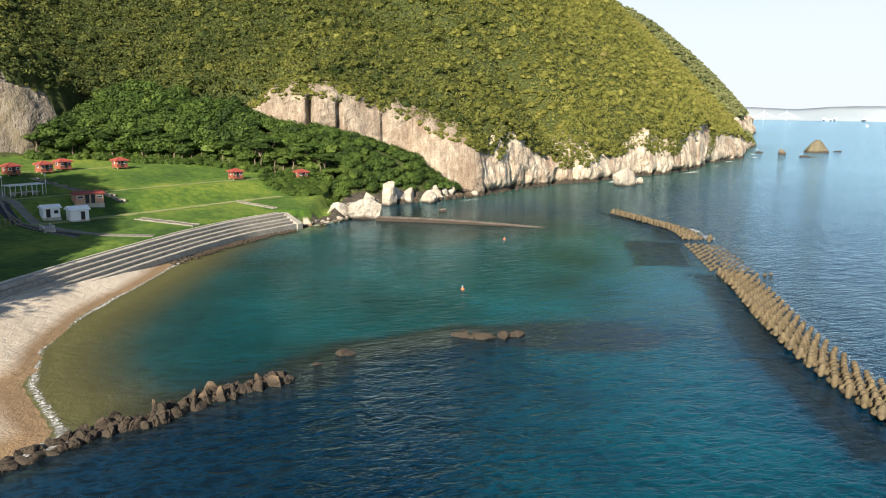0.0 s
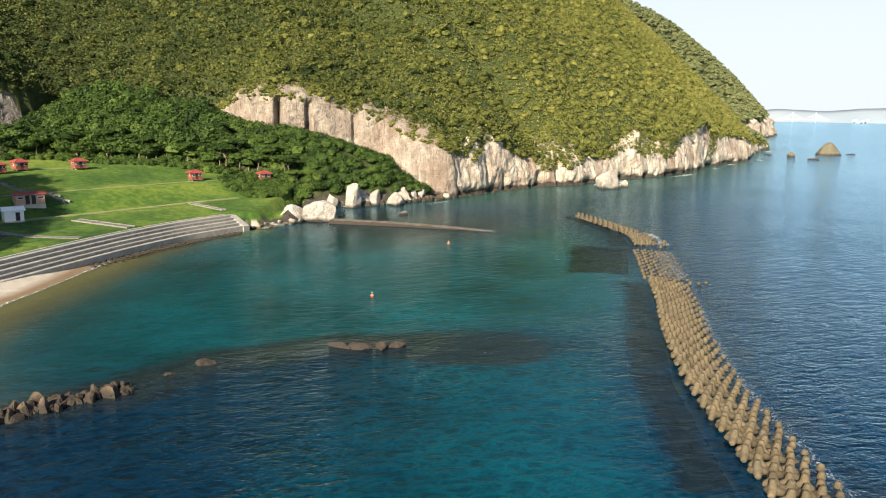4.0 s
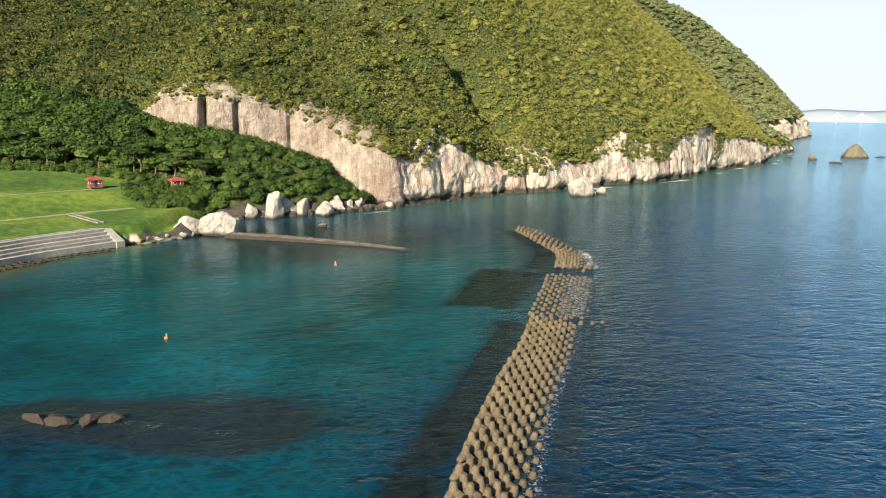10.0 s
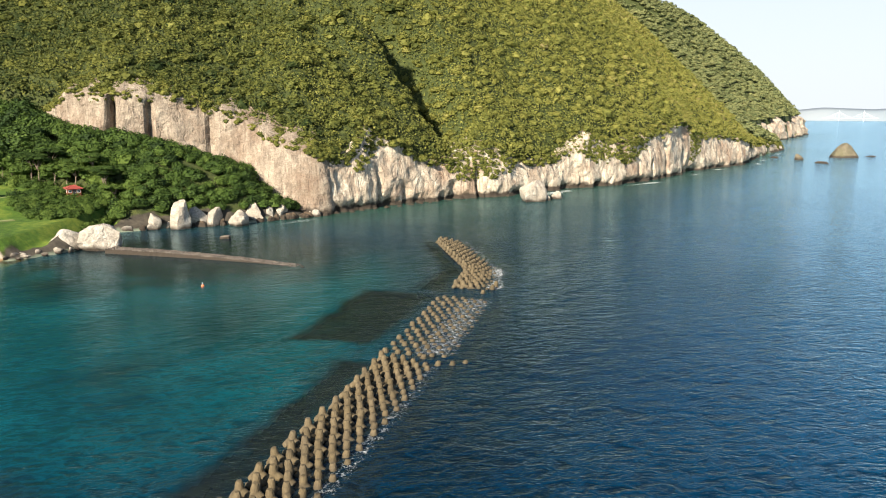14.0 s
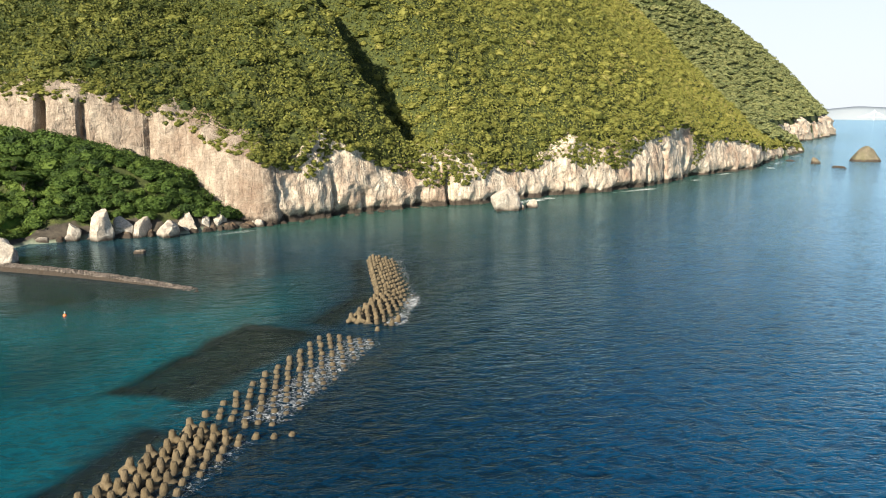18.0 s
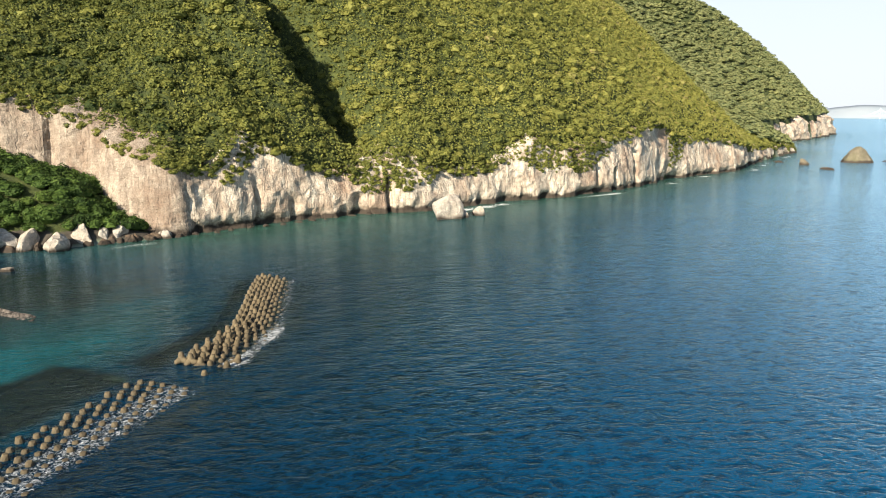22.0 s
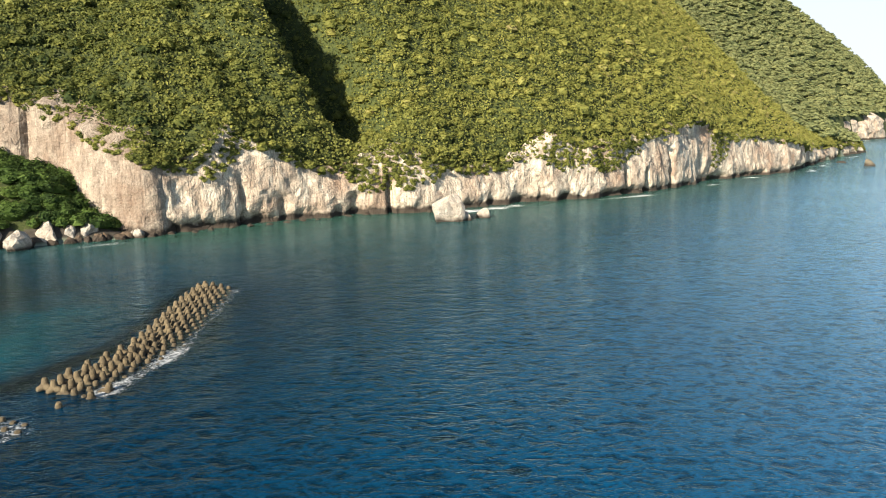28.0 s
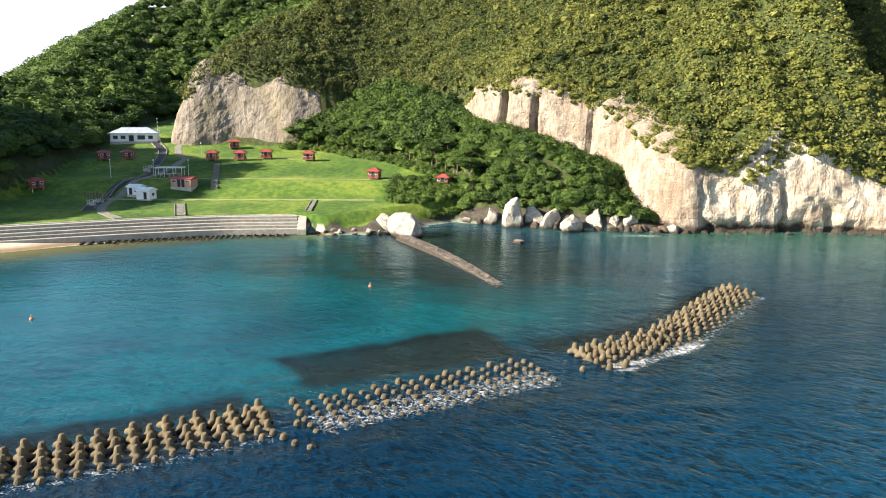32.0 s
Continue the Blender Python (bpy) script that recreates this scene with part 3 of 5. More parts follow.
SUNK = [
    ([(55.5, 143.5), (62.0, 171.0), (49.8, 174.2), (44.0, 144.8)], 18, 8),
    ([(44.5, 60), (47.2, 88), (42.5, 89), (39.5, 60)], 16, 3),
    ([(47.2, 88), (52.0, 110), (47.5, 111.5), (42.5, 89)], 13, 3),
    ([(52.0, 110), (57.2, 135.5), (53.0, 137), (47.5, 111.5)], 15, 3),
    ([(64.0, 174), (65.8, 193), (62.6, 193), (58.6, 176)], 11, 3),
    ([(65.8, 193), (57.6, 223), (55.5, 222), (62.6, 193)], 16, 3),
]

# the sea, with its depth, the lagoon and the broken water
sx, sy, sf = grid(np.unique(np.concatenate([axis(-90, 130, 1.25, 420, 8.0, -4800, 4800), np.arange(-60, -28, 0.5)])), np.unique(np.concatenate([axis(20, 330, 1.25, 1000, 8.0, -4800, 4800), np.arange(52, 192, 0.62)])))
sh, sinfo = land(sx, sy)
s_line = [nearest(sx, sy, l[::8])[0] for l in (LINE_S, LINE_M, LINE_N)]
reef_d, _, _ = nearest(sx, sy, REEF)
rocky = np.clip((sy - 176) / 14, 0, 1) * np.where(sx > -24, 1, 0)
depth = np.maximum(np.clip(-sh / 6.0, 0, 1), rocky)
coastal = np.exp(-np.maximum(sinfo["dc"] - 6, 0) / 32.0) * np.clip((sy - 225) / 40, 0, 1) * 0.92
bay = np.clip((62 - 0.16 * (140 - sy) * (sy < 140) - sx) / 14, 0, 1) * np.clip((sy - 62 - 0.45 * (sx + 30)) / 26, 0, 1) * np.clip((330 - sy) / 90, 0, 1)
reef_y = np.interp(sx, REEF[:, 0], REEF[:, 1])
bay = bay * np.where(sx < 14, np.clip((sy - reef_y + 3) / 6, 0, 1), 1)
bay = np.maximum(bay, 0.66 * np.clip((sx - 0.12 * (sy - 40) + 2) / 18, 0, 1) * np.clip((44 - sx) / 10, 0, 1) * np.clip((sy - 15) / 25, 0, 1) * (sy < 130))
bay = bay * np.clip((225 - sy) / 45, 0.12, 1)
side_out = sx - np.interp(sy, LINE_S[:, 1], LINE_S[:, 0])
side_mid = sx - np.interp(sy, LINE_M[:, 1], LINE_M[:, 0])
side_n = sx - np.interp(sy, LINE_N[:, 1], LINE_N[:, 0])
foam = 0.54 * np.exp(-((side_out - 3.4) / 2.4) ** 2) * np.clip((138 - sy) / 3, 0, 1) + 0.56 * np.exp(-((side_mid - 1.8) / 4.4) ** 4) * np.clip((sy - 136) / 4, 0, 1) * np.clip((172.5 - sy) / 5, 0, 1)
foam += 0.54 * np.exp(-((side_n - 3.4) / 2.2) ** 2) * np.clip((sy - 174) / 3, 0, 1) * np.clip((226 - sy) / 3, 0, 1) + 0.45 * np.exp(-(reef_d / 2.2) ** 2)
dsig = np.where(sinfo["on"], -sinfo["dc"], sinfo["dc"])
swash = np.where(sy < 180, -0.5, 0.8) + np.where(sy < 180, fbm(sx, sy, 20, 2, 12) * 1.3, fbm(sx, sy, 9, 3, 12) * 1.6)
wide = np.where(sy < 180, 1.0, np.where(sy > 240, 3.8, 1.1))
shore = np.exp(-((dsig - swash - np.where(sy > 240, 5.2, 0)) / wide) ** 2)
surf = np.clip(0.85 + fbm(sx, sy, 24, 2, 33) * 1.6, 0.1, 1.15)
foam += shore * np.where(sy < 180, 0.70 + 0.1 * surf, np.where(sy > 240, 0.80 * surf, 0.35))
for cx, cy, rr in ((55, 214, 3), (52, 205, 2.5), (71, 190, 4), (66, 226, 3), (74, 178, 4), (69, 172, 3)):
    foam += 0.26 * np.exp(-((sx - cx) ** 2 + (sy - cy) ** 2) / rr ** 2)
clear = np.clip(1.02 * np.exp(sh / 0.75), 0, 0.95) * np.where(sinfo["dc"] < 60, 1, 0) * (1 - 0.8 * rocky) * np.where(sy > 190, 0.25, 1)
# The last term mixes weed with the hill's reflection painted dark round the jetty.
weed_shade = 1.0 * np.exp(-(reef_d / 5.5) ** 2) + 0.75 * np.exp(-((sx - 27) / 13) ** 2 - ((sy - 99) / 8) ** 2) + 1.0 * np.exp(-((sx - 8) / 40) ** 2 - ((sy - 202) / 34) ** 2)
for off, y0, y1, s in ((side_out, 40, 138, 7.0), (side_mid, 136, 175, 8.0), (side_n, 174, 226, 6.5)):
    weed_shade = np.maximum(weed_shade, 0.56 * np.exp(-((off - s + 1.2) / 2.8) ** 2) * np.clip((sy - y0) / 4, 0, 1) * np.clip((y1 - sy) / 4, 0, 1))
# Dark rubble and the shade between tetrapods, both painted into the water.
for off, y0, y1 in ((side_out, 38, 137), (side_n, 175, 225)):
    weed_shade = np.maximum(weed_shade, 0.9 * np.exp(-(off / 3.4) ** 4) * np.clip((sy - y0) / 2, 0, 1) * np.clip((y1 - sy) / 2, 0, 1))
for q, _, _ in SUNK:
    hit = inside(sx, sy, np.array(q), np.array(q[:1]))
    dq, _, _ = nearest(sx, sy, np.array(q + q[:1]))
    soft = np.clip(np.where(hit, 1, -1) * dq / 2.2 + 0.5 + fbm(sx, sy, 5, 3, 8) * 0.6, 0, 1)
    clear, weed_shade = np.maximum(clear, 0.42 * soft), np.maximum(weed_shade, 0.78 * soft)
# The seaward masks stand in for sky reflection and haze in the colour.
sea = raw_mesh("water", np.stack([sx, sy, np.zeros_like(sx)], 1), sf, M_WATER, dict(depth=depth, bay=bay, lee=0.9 * np.exp(-((sx - 5) / 38) ** 2 - ((sy - 212) / 36) ** 2), clear=clear, weed_shade=weed_shade, coastal=coastal, far_glare=0.9 * np.clip((np.hypot(sx - 70, sy - 100) - 90) / 280, 0, 1) * np.clip((sx - 75 - 0.32 * np.maximum(sy - 200, 0)) / 70, 0.3, 1), offshore=np.clip((sx - 76 - 0.2 * (sy - 150)) / 120, 0, 1), foam=np.clip(foam, 0, np.where((sx < -20) & (sy < 190) | (sy > 240) | (np.abs(side_mid - 2) < 6) & (sy > 137) & (sy < 173), np.where(sy > 240, 0.80, 0.70), 0.66))), smooth=True)
tagged(sea, "rippled sea, deep blue offshore and teal in the bay", "sea", kind="structure")

# ---- cliffs ----


FACES = {}


def ribbon(name, line, base, top, material, lean, clefts, seed, rough=1.0, notch=0.0, tuck=0.0):
    """A rock face along a line: ribs, ledges and clefts in real relief, closed inland at its brow."""
    d = np.gradient(line[:, :2], axis=0)
    d /= np.hypot(d[:, 0], d[:, 1])[:, None]
    nrm = np.stack([d[:, 1], -d[:, 0]], 1)
    s = np.concatenate([[0], np.cumsum(np.hypot(*np.diff(line[:, :2], axis=0).T))])
    rows = 42
    V = []
    for k in range(rows + 4):
        f = min(k / rows, 1.0)
        z = base + (top - base) * f
        # ribs run down the face; boulder-like bulges; shelves
        rib = fbm(s + 0.3 * z, z * 0.3, 15.0, 4, seed) * 4.2 + fbm(s - 0.2 * z, z * 0.5, 4.0, 3, seed + 3) * 0.7
        slab = np.abs(fbm(s + 0.75 * z, z * 1.1, 17, 2, seed + 7)) * 2.8 + np.abs(fbm(s - 0.5 * z, z * 0.8, 6, 2, seed + 13)) * 1.0
        crag = fbm(s * 1.0, z * 1.3, 1.5, 3, seed + 17) * 0.28
        out = np.maximum(rib - slab, -3.2) * rough + crag + 1.6 - lean * f * f + 0.9 * (1 - f) ** 4
        # big buttresses, and sea caves worn into the foot
        out += fbm(s + 0.45 * z, z * 0.35, 34.0, 2, seed + 23) * 3.4 * rough * (1 - 0.4 * f)
        out -= notch * np.exp(-((z - 0.9) / 1.7) ** 2) * np.clip(0.45 + 1.3 * fbm(s, s * 0, 7, 3, seed + 29), 0, 1.3)
        out -= tuck * np.clip((s - s[-1] + 10) / 10, 0, 1) ** 1.5
        for c, w, dep, hgt in clefts:
            cut = np.exp(-((s - c) / w) ** 2) * dep
            out -= cut * np.clip((hgt - f) * 6, 0, 1)
        if k > rows:
            out -= 2.6 * (k - rows)
            z = z + 1.5 * (k - rows)
        p = line[:, :2] + nrm * out[:, None]
        zz = z + 0.3 * f + (fbm(s, s * 0, 5, 3, seed + 9) * 1.6 * f if k <= rows else fbm(s, s * 0, 5, 3, seed + 9) * 1.6)
        V.append(np.column_stack([p, zz]))
    V = np.array(V)
    m, n, _ = V.shape
    i = np.arange(m * n).reshape(m, n)
    F = np.stack([i[:-1, :-1], i[:-1, 1:], i[1:, 1:], i[1:, :-1]], -1).reshape(-1, 4)
    FACES[name] = V
    return raw_mesh(name, V.reshape(-1, 3), F, material, smooth=False), s


sea_rows = BROW[21:37]
sea_line = spline(sea_rows, 0.65)
sea_top = sea_line[:, 2] + fbm(sea_line[:, 0], sea_line[:, 1], 14, 3, 21) * 2.0
seaface, s_sea = ribbon("cliff_face", sea_line, np.full(len(sea_line), -1.5), np.maximum(sea_top, 5), M_CLIFF, 3.2, [(71, 1.1, 4, 0.75), (60, 2.2, 3.0, 0.6), (38, 1.6, 2.2, 0.5), (185, 1.5, 6, 0.55), (172, 1.2, 3, 0.9), (205, 1.4, 3, 0.8), (26, 1.0, 2.0, 0.6)], 3, 1.0, 2.6)
tagged(seaface, "pale streaked sea cliff with dark tidal foot", "cliff", kind="structure")
far_line = spline(BROW[36:42], 5.0)
farface, _ = ribbon("far_cliff_face", far_line, np.full(len(far_line), -1.5), far_line[:, 2] - 4 + fbm(far_line[:, 0], far_line[:, 1], 40, 3, 2) * 12, M_CLIFF, 5, [], 31, 2.0)
tagged(farface, "pale cliffs at the foot of the far headland", "cliff", kind="structure")
left_line = spline(np.vstack([BROW[16:22], BROW[22:23]]), 0.6)
left_base = np.interp(left_line[:, 0], (-66, -25, -14, -3, 13, 20, 28), (18, 16, 13, 6, -1.5, -1.5, -1.5))
left_top = left_line[:, 2] + fbm(left_line[:, 0], left_line[:, 1], 9, 3, 4) * 1.2 + np.interp(left_line[:, 0], (-66, -58, -52), (-8, -4, 1.0))
upperface, s_up = ribbon("upper_cliff_face", left_line, left_base, left_top, M_BAND, 1.6, [(27.5, 1.0, 5.5, 1.0), (38, 0.8, 3.4, 0.95), (55, 1.2, 2.0, 1.0)], 11, 0.55, 0.0, 6.0)
tagged(upperface, "pale quarried cliff face with a dark cleft among trees", "cliff", kind="structure")
q_line = spline(BROW[10:15], 0.8)
q_line = q_line[(q_line[:, 0] > -156) & (q_line[:, 1] > 196) & (q_line[:, 1] < 240)]
q_base = meadow(q_line[:, 0], q_line[:, 1]) - 1.5
quarry, _ = ribbon("quarry_face", q_line, q_base, q_line[:, 2] + fbm(q_line[:, 0], q_line[:, 1], 8, 3, 8) * 3, M_QUARRY, 8.0, [], 19, 0.5)
tagged(quarry, "bare grey quarried rock wall above the meadow", "cliff", kind="structure")

# ---- woods ----
rng = np.random.default_rng(7)


def crown_template(seed, cards, size, flat):
    """A crown: a lumpy dark core under many small tilted leaf clumps; about 1 m in radius."""
    r = np.random.default_rng(seed)
    bm = bmesh.new()
    bmesh.ops.create_icosphere(bm, subdivisions=1, radius=0.86)
    co = np.array([v.co for v in bm.verts])
    fa = np.array([[v.index for v in f.verts] for f in bm.faces])
    bm.free()
    lobes = r.normal(size=(7, 3))
    lobes /= np.linalg.norm(lobes, axis=1)[:, None]

    def swell(d):
        return 0.78 + 0.34 * np.max(np.clip(d @ lobes.T, 0, 1) ** 5, axis=1)

    dirs = co / np.linalg.norm(co, axis=1)[:, None]
    co = co * swell(dirs)[:, None] * (1 + r.normal(size=(len(co), 1)) * 0.06)
    fa = fa[(co[fa][:, :, 2] > -0.35).any(axis=1)]
    tris = [fa]
    verts = [co]
    n0 = len(co)
    g = r.normal(size=(cards, 3))
    g[:, 2] = np.abs(g[:, 2]) * 1.0 - 0.2
    g /= np.linalg.norm(g, axis=1)[:, None]
    c = g * (swell(g) * r.uniform(0.82, 1.08, cards))[:, None]
    nn = g + r.normal(size=(cards, 3)) * 0.55 + np.array([0, 0, 0.5])
    nn /= np.linalg.norm(nn, axis=1)[:, None]
    a = np.cross(nn, r.normal(size=(cards, 3)))
    a /= np.linalg.norm(a, axis=1)[:, None]
    b = np.cross(nn, a)
    sz = size * r.uniform(0.6, 1.4, cards)[:, None]
    q = np.stack([c - a * sz, c - b * sz * 0.8 + nn * sz * 0.25, c + a * sz, c + b * sz * 0.8 + nn * sz * 0.2], 1).reshape(-1, 3)
    k = n0 + np.arange(cards) * 4
    verts.append(q)
    tris.append(np.concatenate([np.stack([k, k + 1, k + 2], 1), np.stack([k, k + 2, k + 3], 1)]))
    v = np.vstack(verts)
    v[:, 2] *= flat
    return v, np.vstack(tris)


def scatter(name, pts, radius, templates, material, label, category, tone, lift=0.55):
    """Joins many crowns into one mesh."""
    V, F, T = [], [], []
    off = 0
    yaw = rng.uniform(0, 6.283, len(pts))
    pick = rng.integers(0, len(templates), len(pts))
    for p, r, y, k, tn in zip(pts, radius, yaw, pick, tone):
        v, f = templates[k]
        cy, sy_ = math.cos(y), math.sin(y)
        w = np.empty_like(v)
        w[:, 0] = (v[:, 0] * cy - v[:, 1] * sy_) * r + p[0]
        w[:, 1] = (v[:, 0] * sy_ + v[:, 1] * cy) * r + p[1]
        w[:, 2] = v[:, 2] * r + p[2] + r * lift
        V.append(w)
        F.append(f + off)
        T.append(np.full(len(v), tn))
        off += len(v)
    ob = raw_mesh(name, np.vstack(V), np.vstack(F), material, dict(tone=np.concatenate(T)))
    return tagged(ob, label, category, kind="stuff")


def jittered(x0, x1, y0, y1, step):
    X, Y = np.meshgrid(np.arange(x0, x1, step), np.arange(y0, y1, step * 0.87))
    X[1::2] += step / 2
    return (X + rng.uniform(-0.6, 0.6, X.shape) * step).ravel(), (Y + rng.uniform(-0.6, 0.6, Y.shape) * step).ravel()


T_HILL = [crown_template(k, 84, 0.135, 0.58 + 0.07 * (k % 5)) for k in range(14)]
T_SHRUB = [crown_template(70 + k, 64, 0.155, 0.75) for k in range(6)]
T_BUSH = [crown_template(40 + k, 190, 0.112, 0.85) for k in range(6)]


def brow_bushes(name, line, tops, lo, hi, count, label):
    """Low shrubs along the top of a cliff."""
    d = np.gradient(line[:, :2], axis=0)
    d /= np.hypot(d[:, 0], d[:, 1])[:, None]
    nrm = np.stack([d[:, 1], -d[:, 0]], 1)
    k = rng.integers(0, len(line), count)
    o = rng.uniform(lo, hi, count)
    keep = fbm(line[k, 0], line[k, 1], 16, 2, 77) + 0.35 + o * 0.16 > 0
    k, o = k[keep], o[keep]
    p = line[k, :2] - nrm[k] * o[:, None]
    z = tops[k] + 0.4 + np.clip(o - 1.5, -2, 9) * 0.55
    return scatter(name, np.column_stack([p, z]), rng.uniform(0.7, 1.7, len(k)), T_SHRUB, M_LEAF, label, "shrubs", np.clip(rng.normal(0.6, 0.2, len(k)), 0.1, 1), 0.3)


def hanging_shrubs(name, face, count, label, seed, reach=1.25):
    """Shrubs that creep down over the brow in tongues."""
    V = FACES[face]
    r = np.random.default_rng(seed)
    m, n, _ = V.shape
    k = r.integers(0, n, count)
    f = r.uniform(0.2, 1.03, count)
    lump = fbm(V[-1, k, 0], V[-1, k, 1], 17, 2, seed)
    keep = 1 - f < 0.05 + reach * np.clip(lump + 0.02, 0, 1) + r.normal(0, 0.02, count)
    k, f = k[keep], np.minimum(f[keep], 1)
    count = len(k)
    p = V[np.clip((f * 42).astype(int), 0, m - 1), k]
    rad = r.uniform(0.45, 1.15, count)
    return scatter(name, p, rad, T_SHRUB, M_LEAF, label, "shrubs", np.clip(r.normal(0.62, 0.2, count), 0.1, 1), 0.05)


T_FAR = [crown_template(60 + k, 40, 0.30, 0.6) for k in range(5)]

brow_bushes("cliff_top_shrubs", sea_line, np.maximum(sea_top, 5), 0.5, 10, 1000, "yellow-green shrubs along the cliff top")
brow_bushes("upper_cliff_shrubs", left_line, left_top, 0.5, 9, 420, "yellow-green shrubs above the quarried face")

hanging_shrubs("cliff_edge_shrubs", "cliff_face", 9500, "green shrubs creeping over the brow of the sea cliff", 5)
hanging_shrubs("quarry_shrubs", "quarry_face", 900, "green shrubs and moss clinging to the quarry wall", 8, 0.9)
hanging_shrubs("upper_edge_shrubs", "upper_cliff_face", 1000, "green shrubs creeping over the quarried face", 6, 0.15)

tx, ty = jittered(-175, 330, 195, 640, 3.7)
_, ti = land(tx, ty)
th = ti["hill"]
ok = ti["back"] & (ti["db"] > 0.4) & (ti["db"] < 150) & (th < 118) & ((tx > -175) | (ty > 235)) & ~((tx > -160) & (tx < -114) & (ty < 238) & (ti["db"] < 4))
tx, ty, th, tdb = tx[ok], ty[ok], th[ok], ti["db"][ok]
rad = np.clip(2.15 * np.exp(rng.normal(0, 0.24, len(tx))), 1.2, 4.2) * np.clip(0.55 + tdb / 14, 0.5, 1.0)
# Tone rises eastward: tree types, and the slope's light painted in.
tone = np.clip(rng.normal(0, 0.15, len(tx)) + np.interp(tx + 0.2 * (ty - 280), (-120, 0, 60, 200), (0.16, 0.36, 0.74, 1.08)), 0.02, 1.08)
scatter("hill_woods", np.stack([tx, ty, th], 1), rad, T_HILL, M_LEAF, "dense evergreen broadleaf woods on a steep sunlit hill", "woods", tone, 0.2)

bx, by = jittered(-175, 34, 205, 282, 2.15)
bh, bi = land(bx, by)
ok = bi["wood"] & ~bi["back"] & bi["on"] & (bi["dc"] > np.where(by > 228, 2.2, 4.0)) & (bi["db"] > 0.6) & ~((bx < -116) & (by < 240))
bx, by, bh, bdf = bx[ok], by[ok], bh[ok], np.minimum(bi["df"][ok], bi["dc"][ok])
rad = rng.uniform(1.5, 2.7, len(bx)) * np.where(bx < -60, 1.5, np.where(bx < -30, 1.2, 0.95))
bh = np.where(bx > -64, np.minimum(bh, np.interp(bx, *BUSH_TOP) - 1.5 * rad - np.where(bx < -40, 2.5, 0.0)), bh)
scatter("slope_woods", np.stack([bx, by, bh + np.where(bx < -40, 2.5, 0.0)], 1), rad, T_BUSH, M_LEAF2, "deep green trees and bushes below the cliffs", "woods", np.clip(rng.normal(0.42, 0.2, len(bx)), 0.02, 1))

def leaf_carpet(name, x, y, z, up, size, material, label, tone):
    """Leaf clumps strewn over a slope, closing the canopy between the crowns."""
    n = len(x)
    nn = up + rng.normal(size=(n, 3)) * 0.45
    nn /= np.linalg.norm(nn, axis=1)[:, None]
    a = np.cross(nn, rng.normal(size=(n, 3)))
    a /= np.linalg.norm(a, axis=1)[:, None]
    b = np.cross(nn, a)
    s = size * rng.uniform(0.6, 1.4, (n, 1))
    c = np.stack([x, y, z], 1)
    q = np.stack([c - a * s, c - b * s * 0.8 + nn * s * 0.3, c + a * s, c + b * s * 0.8 + nn * s * 0.3], 1).reshape(-1, 3)
    ob = raw_mesh(name, q, np.arange(4 * n).reshape(n, 4), material, dict(tone=np.repeat(tone, 4)))
    return tagged(ob, label, "undergrowth", kind="stuff")


cx, cy = rng.uniform(-175, 330, 900000), rng.uniform(195, 640, 900000)
near_brow, _, _ = nearest(cx, cy, BROW[9:37])
ck = (near_brow < 125) & inside(cx, cy, BROW, FAR)
cx, cy = cx[ck], cy[ck]
_, ci = land(cx, cy)
ck = (ci["db"] > 0.8) & (ci["hill"] < 118)
cx, cy, cz = cx[ck], cy[ck], ci["hill"][ck]
lump = 0.65 * fbm(cx, cy, 3.4, 3, 41) + 0.55 * fbm(cx, cy, 9.0, 2, 43)
cz = cz + 1.5 + 2.3 * lump + rng.uniform(-0.4, 0.5, len(cx))
# Tone rises eastward and on lumps: slope light and hollow shade painted in.
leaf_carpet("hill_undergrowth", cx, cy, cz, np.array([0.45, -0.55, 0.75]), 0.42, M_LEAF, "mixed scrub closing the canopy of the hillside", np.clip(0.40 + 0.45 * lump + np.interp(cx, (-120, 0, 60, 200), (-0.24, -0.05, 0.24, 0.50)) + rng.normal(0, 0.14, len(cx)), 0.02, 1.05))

# bushes at the edge of the meadow
thicket = np.array([(-50, 226), (-37, 216.5), (-27.5, 223), (-26, 235), (-33, 244), (-46, 243)], float)
ux, uy = jittered(-54, -22, 212, 248, 1.7)
ok = inside(ux, uy, thicket, thicket[:1])
uh, _ = land(ux[ok], uy[ok])
edge_x, edge_y = jittered(-120, -44, 226, 248, 1.8)
ed, _, _ = nearest(edge_x, edge_y, FOOT[13:19])
ek = (ed < 3.6) & (edge_x < -50)
eh, _ = land(edge_x[ek], edge_y[ek])
ux, uy, uh = np.concatenate([ux[ok], edge_x[ek]]), np.concatenate([uy[ok], edge_y[ek]]), np.concatenate([uh, eh])
scatter("meadow_bushes", np.stack([ux, uy, uh], 1), rng.uniform(1.0, 2.1, len(ux)), T_BUSH, M_LEAF2, "leafy green bushes at the edge of the meadow", "bushes", np.clip(rng.normal(0.55, 0.2, len(ux)), 0.05, 1), 0.3)

vx, vy = jittered(-420, -72, 20, 420, 6.6)
vh, vi = land(vx, vy)
ok = vi["back"] & (vi["db"] < 150) & ((vx < -175) | (vy < 200)) & ~((vx > -176) & (vy > 196)) & (vi["db"] > 1.0)
vx, vy, vh = vx[ok], vy[ok], vh[ok]
